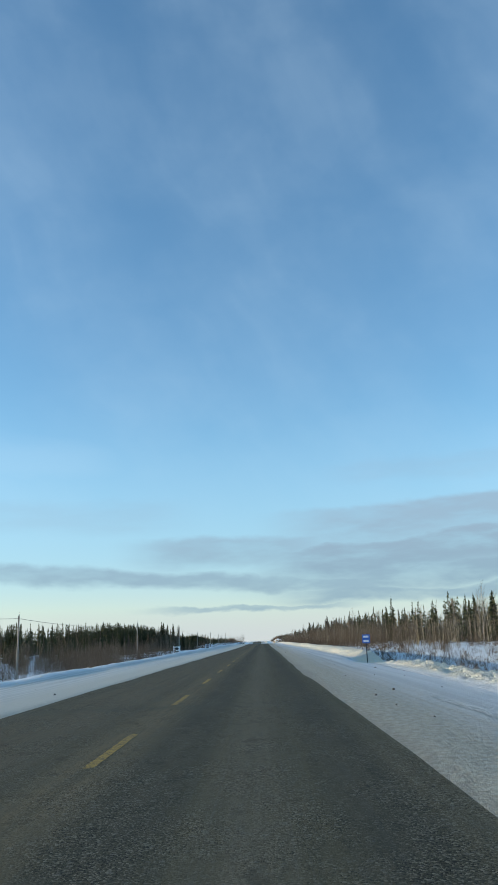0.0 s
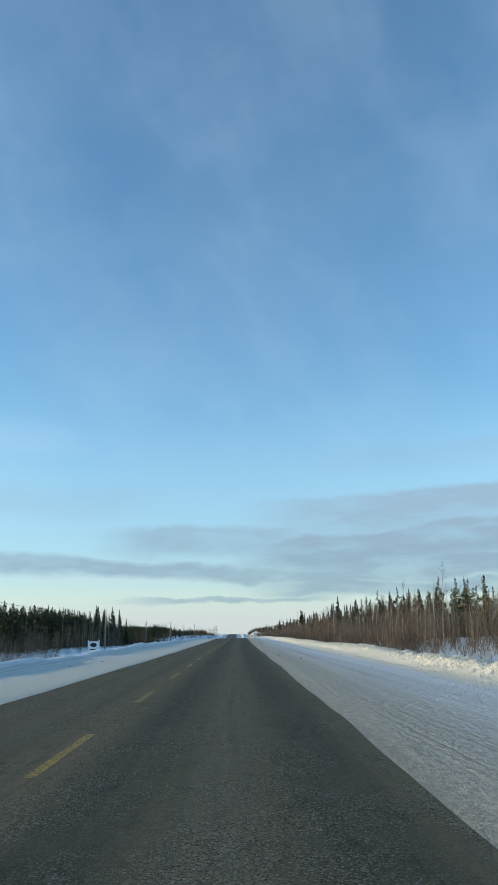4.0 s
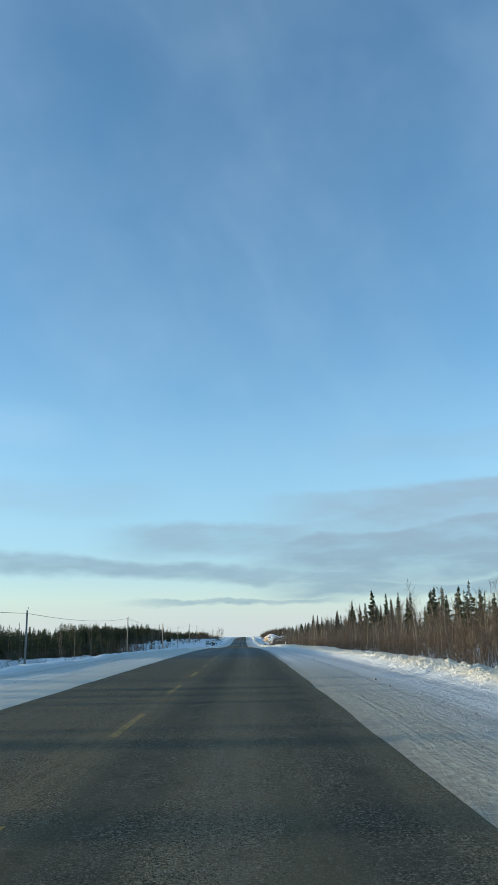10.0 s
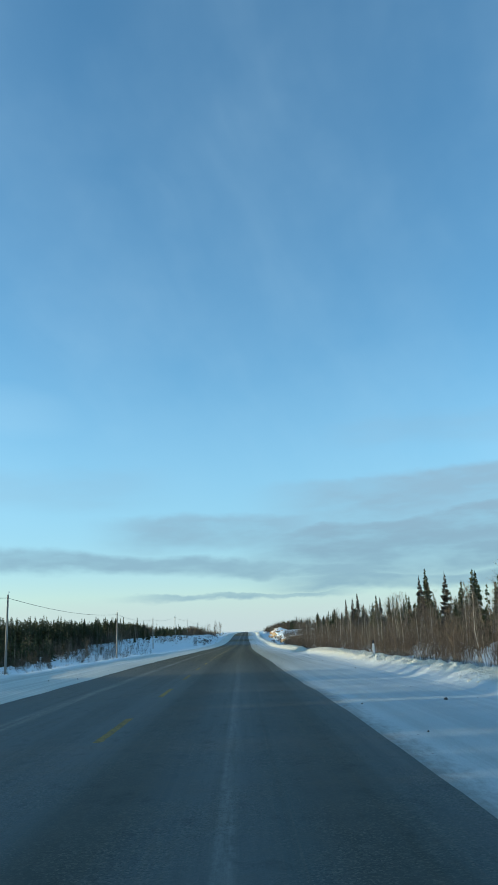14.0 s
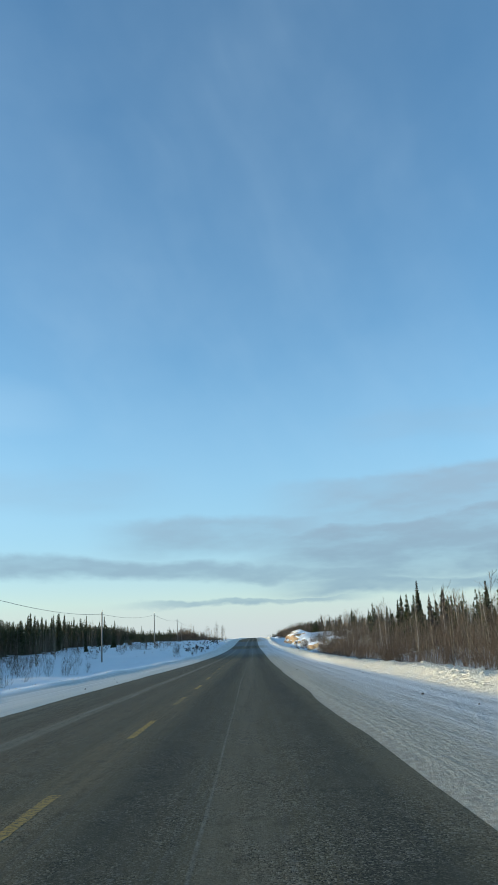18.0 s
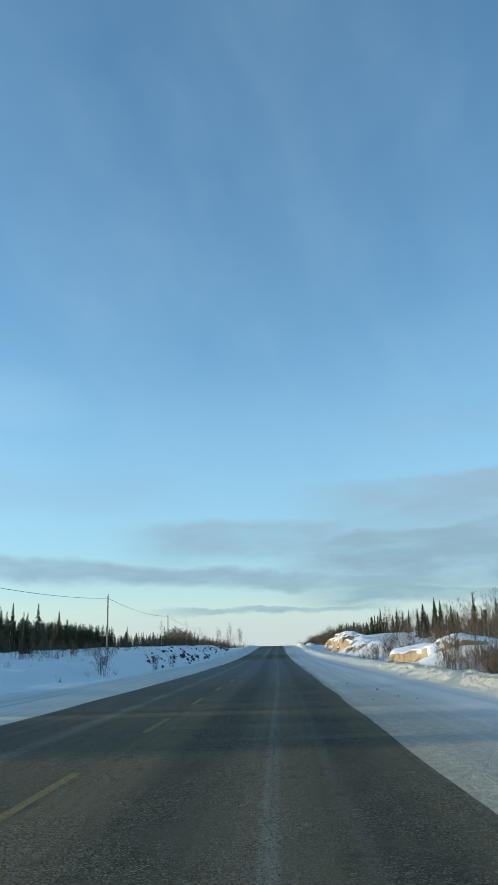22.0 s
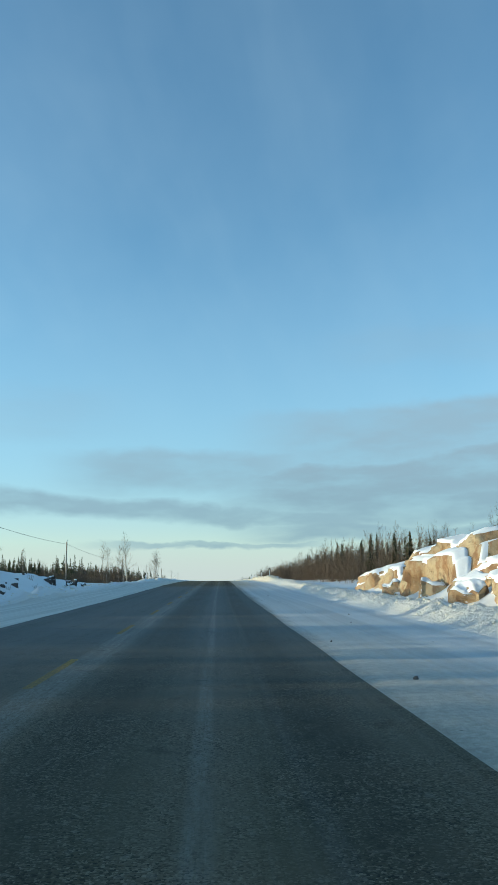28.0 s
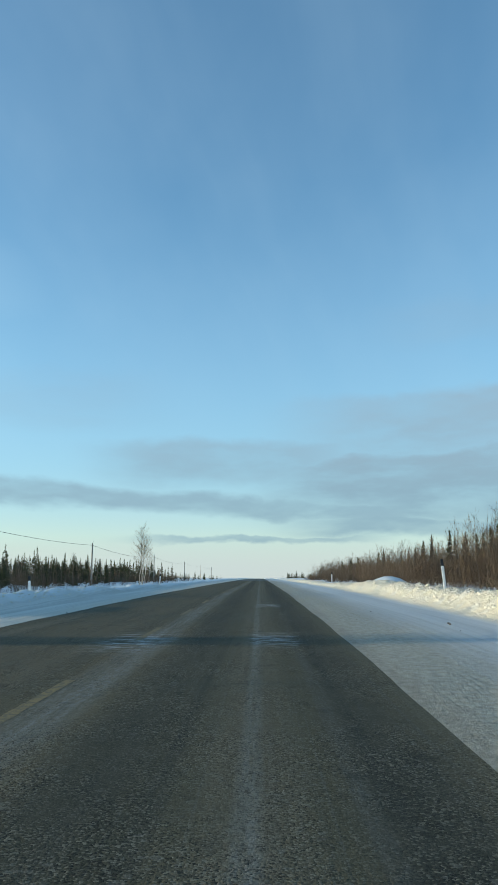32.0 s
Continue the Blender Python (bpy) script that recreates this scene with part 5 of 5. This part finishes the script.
# ---- rocks ----
def boulder(size, seed, mat, cap):
    """An angular block: the hull of a jittered box, its faces roughened, and the snow that lies on its upper faces."""
    r2 = random.Random(seed)
    bm = bmesh.new()
    sx, sy, sz = size
    for k in range(8):
        p = [1 if k & b else -1 for b in (1, 2, 4)]
        top = 1 - 0.10 * max(0, p[2])
        for _ in range(2):
            q = [c * r2.uniform(0.80, 1.0) for c in p]
            bm.verts.new((q[0] * sx / 2 * top, q[1] * sy / 2 * top, (q[2] + 0.8) * sz / 1.8))
    bmesh.ops.convex_hull(bm, input=bm.verts[:])
    bmesh.ops.delete(bm, geom=[v for v in bm.verts if not v.link_faces], context="VERTS")
    bmesh.ops.triangulate(bm, faces=bm.faces[:])
    for _ in range(3 if sz > 1.2 else 2):
        bmesh.ops.subdivide_edges(bm, edges=[e for e in bm.edges if e.calc_length() > 0.28], cuts=1, use_grid_fill=True)
        bmesh.ops.triangulate(bm, faces=bm.faces[:])
    bmesh.ops.recalc_face_normals(bm, faces=bm.faces[:])
    bm.normal_update()
    push = {}
    for v in bm.verts:
        q = noise.fractal(v.co * 0.8 + Vector((seed, 0, 0)), 1.0, 2.0, 4)
        crack = abs(noise.noise(Vector((v.co.x * 0.9, v.co.y * 0.9, v.co.z * 0.35)) + Vector((0, seed, 0))))
        step = noise.cell(Vector((v.co.x * 0.8, v.co.y * 0.7, v.co.z * 1.15)) + Vector((seed, 0.3 * q, 0.4 * q))) - 0.5
        push[v] = v.normal * (q * 0.06 + 0.26 * step - 0.10 * max(0.0, 0.07 - crack) / 0.07)
    for v, d in push.items():
        v.co += d
    bm.normal_update()
    snow = None
    if cap:
        top = bm.copy()
        bmesh.ops.subdivide_edges(top, edges=[e for e in top.edges if e.calc_length() > 0.22], cuts=1, use_grid_fill=True)
        bmesh.ops.triangulate(top, faces=top.faces[:])
        top.normal_update()
        depth = {}
        for v in top.verts:
            k = v.normal.z + 0.28 * noise.noise(v.co * 0.9 + Vector((seed, 3, 0))) - 0.5 * max(0.0, 0.45 - v.co.z / sz)
            depth[v] = min(1.0, max(0.0, (k - 0.46) / 0.34))
        bmesh.ops.delete(top, geom=[f for f in top.faces if max(depth[v] for v in f.verts) <= 0.0], context="FACES")
        for v in top.verts:
            v.co += Vector((0, 0, 1)) * (0.95 * cap * depth[v] * (0.85 + 0.5 * noise.noise(v.co * 1.3))) - v.normal * 0.05 * (1 - depth[v])
        if len(top.faces) > 3:
            bmesh.ops.smooth_vert(top, verts=[v for v in top.verts if depth[v] > 0.3], factor=0.5, use_axis_x=True, use_axis_y=True, use_axis_z=True)
            snow = bm_mesh("snow_cap", top, CAP, smooth_shade=True)
        else:
            top.free()
    return bm_mesh("block", bm, mat), snow


def outcrop(name, label, blocks, mat, category="rock"):
    """blocks: across, along, foot over road, size across, along, high, snow thickness, turn."""
    u0, y0 = blocks[0][0], blocks[0][1]
    ob = thing(name, label, category, "roadside rock outcrops")
    o = Vector(at_road(u0, y0))
    ob.location = o
    for i, (u, y, h0, sx, sy, sz, cap, turn) in enumerate(blocks):
        rock, snow = boulder((sx, sy, sz * (0.82 + 0.3 * ((i * 29) % 10) / 10)), 100 + i * 7 + int(y), mat, cap)
        b = part("block", rock, ob)
        b.location = Vector(at_road(u, y, h0)) - o
        b.rotation_euler = (radians((i * 37 % 17) - 8), radians((i * 53 % 15) - 7), radians(turn))
        if snow:
            part("snow_cap", snow, b, "smooth white snow lying on the rock")


def cliff_mesh(y0, y1, seed, tall, set_back, taper):
    """A blasted face in two steep tiers with ledges between, split by joints; and the snow on its flat places."""
    r2 = random.Random(seed)
    ya = np.arange(y0, y1 + 0.01, 0.16)
    n = len(ya)

    def blocks(lo, hi, jitter):
        """One value for each block of rock along the face, with a little tilt in it."""
        out, y = np.zeros(n), y0
        while y < y1:
            w = r2.uniform(lo, hi)
            k = (ya >= y) & (ya < y + w)
            out[k] = r2.uniform(-1, 1) * jitter + (ya[k] - y - w / 2) / w * jitter * r2.uniform(-0.7, 0.7)
            y += w
        return out
    ends = smooth(ya, y0 - 6, y0 + taper) * smooth(-ya, -y1 - 0.5, -y1 + 2.5)
    steps = []
    low = tall * (1.50 + blocks(3.0, 7.0, 0.60) + blocks(0.9, 2.2, 0.22)) * (0.35 + 0.65 * ends)
    top = low + tall * (0.85 + blocks(3.5, 8.0, 0.45) + blocks(1.0, 2.6, 0.16)) * ends
    front = 12.1 + set_back + blocks(2.5, 6.0, 0.65) + blocks(0.8, 2.0, 0.22) + 0.8 * (1 - ends)
    ledge = front + 0.9 + np.abs(blocks(2.5, 6.5, 1.3)) + 0.1
    back = ledge + 0.5
    # across and up, from the foot to behind the brow
    for u0, z0, u1, z1, rows in ((front - 0.25, low * 0 - 0.9, front + 0.30, low, 16), (front + 0.30, low, ledge, low + 0.35, 8),
                                 (ledge, low + 0.35, back, top, 12), (back, top, back + 1.6, top + 0.35, 6), (back + 1.6, top + 0.35, back + 6.5, top * 0.4 + 0.6, 8)):
        for k in range(rows):
            steps.append((u0 + (u1 - u0) * k / rows, z0 + (z1 - z0) * k / rows))
    U, Z = np.array([p[0] for p in steps]), np.array([p[1] for p in steps])
    Y = np.broadcast_to(ya, U.shape)
    m = len(steps)
    cut = np.round((Z + 0.35 * fractal(Y, Z, 3.0, 2, 71)) / 0.62)
    U = U + 0.55 * (value_noise(Y * 0.55 + 3.1 * cut, cut * 7.7, 73)) * smooth(Z, -0.6, 0.2) + 0.34 * fractal(Y, Z * 1.4, 0.9, 4, 75)
    Z = Z + 0.16 * fractal(Y, U, 1.2, 3, 77)
    # both ends run down under the snow
    Z = Z - 3.4 * (1 - smooth(Y, y0, y0 + 2.2) * smooth(-Y, -y1, -y1 + 1.6))
    o = np.array(at_road(14.0, (y0 + y1) / 2))
    v = np.stack([U + road_x(Y), Y + 0 * U, Z + road_z(Y)], -1).reshape(-1, 3) - o
    i = np.arange(n * (m - 1)).reshape(m - 1, n)[:, :-1].ravel()
    f = np.stack([i, i + n, i + n + 1, i + 1], 1)
    rock = mesh_from("rock_face", v, f, [ROCK])
    nz = np.cross(v[f[:, 2]] - v[f[:, 0]], v[f[:, 1]] - v[f[:, 3]])
    nz = np.abs(nz[:, 2]) / (np.linalg.norm(nz, axis=1) + 1e-9)
    grid = nz.reshape(m - 1, n - 1)
    soft = grid.copy()
    for _ in range(3):
        p = np.pad(soft, 1, mode="edge")
        soft = (p[1:-1, 1:-1] * 2 + p[:-2, 1:-1] + p[2:, 1:-1] + p[1:-1, :-2] + p[1:-1, 2:]) / 6
    lies = (soft + 0.42 * fractal(Y[1:, 1:], U[1:, 1:], 1.3, 3, 79) > 0.58) & (Z[1:, 1:] > 0.1)
    keep = f[lies.ravel()]
    count = np.zeros(n * m)
    for q in range(4):
        np.add.at(count, keep[:, q], 1)
    inner = (count >= 4).reshape(m, n).astype(float)
    for _ in range(3):
        p = np.pad(inner, 1, mode="edge")
        inner = (p[1:-1, 1:-1] * 2 + p[:-2, 1:-1] + p[2:, 1:-1] + p[1:-1, :-2] + p[1:-1, 2:]) / 6
    deep = np.where(count >= 4, np.clip(inner.ravel() * 0.16 + 0.015, 0, 0.14), -0.03)
    w = v.copy()
    flat = Z.copy()
    for _ in range(4):
        p = np.pad(flat, 1, mode="edge")
        flat = (p[1:-1, 1:-1] * 2 + p[:-2, 1:-1] + p[2:, 1:-1] + p[1:-1, :-2] + p[1:-1, 2:]) / 6
    w[:, 2] += deep + np.maximum(0, (flat - Z).ravel()) * (count >= 4) * 0.45
    used = np.unique(keep)
    index = np.zeros(n * m, np.int32)
    index[used] = np.arange(len(used))
    snow = mesh_from("snow_cap", w[used], index[keep], [CAP], True)
    return rock, snow, o


def cliff(name, label, y0, y1, seed, tall=1.0, set_back=0.0, taper=16.0):
    ob = thing(name, label, "rock", "roadside rock outcrops")
    rock, snow, o = cliff_mesh(y0, y1, seed, tall, set_back, taper)
    ob.location = o
    part("rock_face", rock, ob)
    part("snow_cap", snow, ob, "smooth white snow lying on the rock")


cliff("granite_cliff", "blasted cliff of cracked orange granite with snow on its ledges", 640, 692, 5)
cliff("granite_outcrop", "snow-covered outcrop of orange-brown granite beside the ditch", 561, 584, 9, 0.72, 0.5, 3.0)
outcrop("fallen_granite", "broken granite blocks at the foot of a cliff", [
    (11.9, 680.2, -0.3, 1.5, 2.2, 1.2, 0.3, 25), (12.2, 673.2, -0.3, 1.6, 2.4, 1.0, 0.3, -15), (11.8, 664.8, -0.3, 1.4, 2.0, 0.9, 0.3, 40),
    (12.1, 656.0, -0.3, 1.3, 1.8, 0.9, 0.25, 10), (12.4, 650.0, -0.3, 1.6, 2.2, 1.1, 0.3, -10), (14.2, 638.0, -0.2, 4.0, 5.0, 2.3, 0.4, 12), (13.5, 645.5, -0.5, 2.8, 4.2, 3.5, 0.22, 8), (12.9, 633.0, -0.3, 2.0, 2.6, 1.2, 0.35, 0), (14.8, 629.0, 0, 3.4, 4.5, 1.6, 0.5, -20)], ROCK)
cliff("granite_ledge", "low broken ledge of granite half under snow", 690.5, 703, 13, 0.68, 0.5, 1.0)
r3 = random.Random(77)
dark = [(-14.6, 618, 0.2, 0.8, 1.0, 0.7, 0, 0)]
for _ in range(95):
    y = r3.choice((r3.uniform(585, 640), r3.uniform(626, 700)))
    u = -r3.triangular(13.4, 17.6, 15.0)
    s = r3.uniform(0.12, 0.42)
    dark.append((u, y, float(land(u, y)) - 0.35 * s, s * r3.uniform(0.6, 1.1), s * r3.uniform(0.7, 1.8), s * r3.uniform(0.6, 1.1), 0, r3.uniform(0, 180)))
for u, y, s in ((-13.6, 650, 1.5), (-14.1, 657.5, 1.4), (-13.9, 622, 0.9), (-14.2, 627, 1.1), (-13.6, 633, 0.8), (-14.6, 638, 1.0), (-13.8, 646, 0.8), (-14.3, 655, 0.9), (-13.4, 616, 0.7)):
    dark.append((u, y, float(land(u, y)) - 0.4 * s, s * 0.5, s * 1.0, s * 0.7, 0.10, 20 + 9 * s))
for u, y, s in ((-13.4, 700, 1.0), (-13.8, 703, 1.2), (-13.2, 706.5, 0.8), (-14.6, 698, 1.1), (-14.3, 708, 0.7), (-12.9, 695, 0.8), (-15.2, 701, 0.9)):
    dark.append((u, y, float(land(u, y)) - 0.25 * s, s * 0.6, s * 1.2, s * 0.75, 0.10, 35 * s))
outcrop("dark_rock_face", "dark broken rocks showing through a snowy cutting", dark, DARK_ROCK)


# ---- poles and cables ----
def utility_pole(tall):
    ob = thing("utility_pole", "weathered grey wooden utility pole with one top insulator", "utility pole", "utility poles along the field")
    s = Shape()
    n = 8
    for k in range(n):
        r0, r1 = 0.145 - 0.055 * k / n, 0.145 - 0.055 * (k + 1) / n
        s.stick((0, 0, -0.6 + (tall + 0.6) * k / n), (0, 0, -0.6 + (tall + 0.6) * (k + 1) / n), r0, r1, 12)
    part("pole", mesh_from("pole", *s.arrays(), [WOOD], True), ob)
    q = Shape()
    q.stick((0.07, 0, tall - 0.12), (0.09, 0, tall + 0.22), 0.022, 0.018, 6)
    q.stick((0.09, 0, tall + 0.18), (0.09, 0, tall + 0.34), 0.055, 0.035, 8)
    part("insulator", mesh_from("insulator", *q.arrays(), [STEEL], True), ob, "small metal pin insulator")
    w = Shape()
    w.stick((0.12, -0.04, 0.4), (0.10, -0.04, tall * 0.9), 0.012, 0.012, 4)
    part("ground_wire", mesh_from("ground_wire", *w.arrays(), [STEEL]), ob)
    return ob


# across, along, height of the top over the road
POLES = [(-28, -62, 5.0), (-28, 16, 5.0), (-28, 93, 4.9), (-26.4, 172, 5.6), (-25.7, 250, 5.8), (-25.4, 320, 4.8), (-24.2, 398, 6.7), (-23.5, 466.5, 7.2), (-24.6, 534, 7.6), (-25.0, 610.3, 9.6),
         (-26, 684, 8.9), (-26.8, 768.8, 6.9), (-26.7, 851, 6.2), (-27, 928, 6.2), (-27, 1010, 6.2), (-27, 1090, 6.2), (-27, 1170, 6.2)]
tops = []
for u, y, top in POLES:
    foot = Vector(place(u, y))
    tall = at_road(u, y, top)[2] - foot.z
    ob = utility_pole(tall)
    ob.location = foot
    tops.append(foot + Vector((0, 0, tall - 0.35)))
for a, b in zip(tops, tops[1:]):
    s = Shape()
    pts = [a.lerp(b, k / 18) - Vector((0, 0, 0.7 * 4 * (k / 18) * (1 - k / 18))) for k in range(19)]
    o = pts[9].copy()
    for p, q in zip(pts, pts[1:]):
        s.stick(p - o, q - o, 0.022, 0.022, 4)
    c = tagged(new("power_cable", mesh_from("power_cable", *s.arrays(), [CABLE])), "single dark sagging power cable between poles", "cable", "power cables")
    c.location = o


# ---- signs and markers ----
def delineator(u, y, lean, high=1.25):
    ob = thing("marker_post", "white roadside marker post with a black top in the snow", "marker post", "roadside marker posts")
    bm = bmesh.new()
    box_bm(bm, (-0.05, -0.03, -0.5), (0.05, 0.03, high * 0.78))
    part("post", bm_mesh("post", bm, WHITE, 0.012), ob)
    bm = bmesh.new()
    box_bm(bm, (-0.053, -0.033, high * 0.78), (0.053, 0.033, high))
    part("band", bm_mesh("band", bm, BLACK, 0.012), ob, "black top band")
    ob.matrix_basis = Matrix.Translation(place(u, y)) @ Matrix.Rotation(radians(lean), 4, "Y")


for u, y, lean, high in ((6.9, 738.5, 0, 1.2), (6.7, 754, -5, 1.15), (-10.2, 738.5, 0, 1.2), (-9.9, 759, -4, 0.9), (-18.8, 99.4, -7, 1.35), (-8.6, 208, 0, 0.9), (6.6, 354, 0, 0.7), (-9.5, 800, 3, 1.0), (7.2, 806, 0, 1.1)):
    delineator(u, y, lean, high)


def blue_sign(u, y):
    ob = thing("road_sign", "small blue road sign with two white lines on a post", "road sign")
    bm = bmesh.new()
    box_bm(bm, (-0.03, -0.03, -0.9), (0.03, 0.03, 1.35))
    part("post", bm_mesh("post", bm, BLACK, 0.006), ob)
    for z0, z1 in ((0.87, 1.13), (1.135, 1.39)):
        bm = bmesh.new()
        box_bm(bm, (-0.235, -0.05, z0), (0.235, -0.032, z1))
        p = part("panel", bm_mesh("panel", bm, BLUE, 0.008), ob, "blue sign panel")
        bm = bmesh.new()
        box_bm(bm, (-0.17, -0.055, z0 + 0.07), (0.15, -0.0505, z1 - 0.07))
        part("text_bar", bm_mesh("text_bar", bm, WHITE), p, "white bar of lettering")
    ob.location = at_road(u, y)


blue_sign(6.3, 50.0)


def board_sign(u, y):
    ob = thing("board_sign", "white business board on two posts with a dark oval emblem", "sign board")
    for x in (-0.95, 0.95):
        bm = bmesh.new()
        box_bm(bm, (x - 0.07, -0.07, -0.6), (x + 0.07, 0.07, 2.35))
        part("post", bm_mesh("post", bm, WHITE, 0.015), ob)
    bm = bmesh.new()
    box_bm(bm, (-0.88, -0.06, 0.35), (0.88, 0.06, 2.1))
    panel = part("panel", bm_mesh("panel", bm, WHITE, 0.02), ob)
    bm = bmesh.new()
    bmesh.ops.create_cone(bm, cap_ends=True, segments=28, radius1=0.5, radius2=0.5, depth=0.02, matrix=Matrix.Translation((0, -0.07, 1.5)) @ Matrix.Diagonal((1.15, 1, 0.72, 1)) @ Matrix.Rotation(radians(90), 4, "X"))
    part("emblem", bm_mesh("emblem", bm, BLACK), panel, "dark oval emblem")
    bm = bmesh.new()
    box_bm(bm, (-0.6, -0.075, 0.65), (0.6, -0.062, 0.85))
    part("text_bar", bm_mesh("text_bar", bm, BLACK), panel, "dark bar of lettering")
    ob.matrix_basis = Matrix.Translation(place(u, y)) @ Matrix.Rotation(radians(-12), 4, "Z")


board_sign(-24.5, 231)
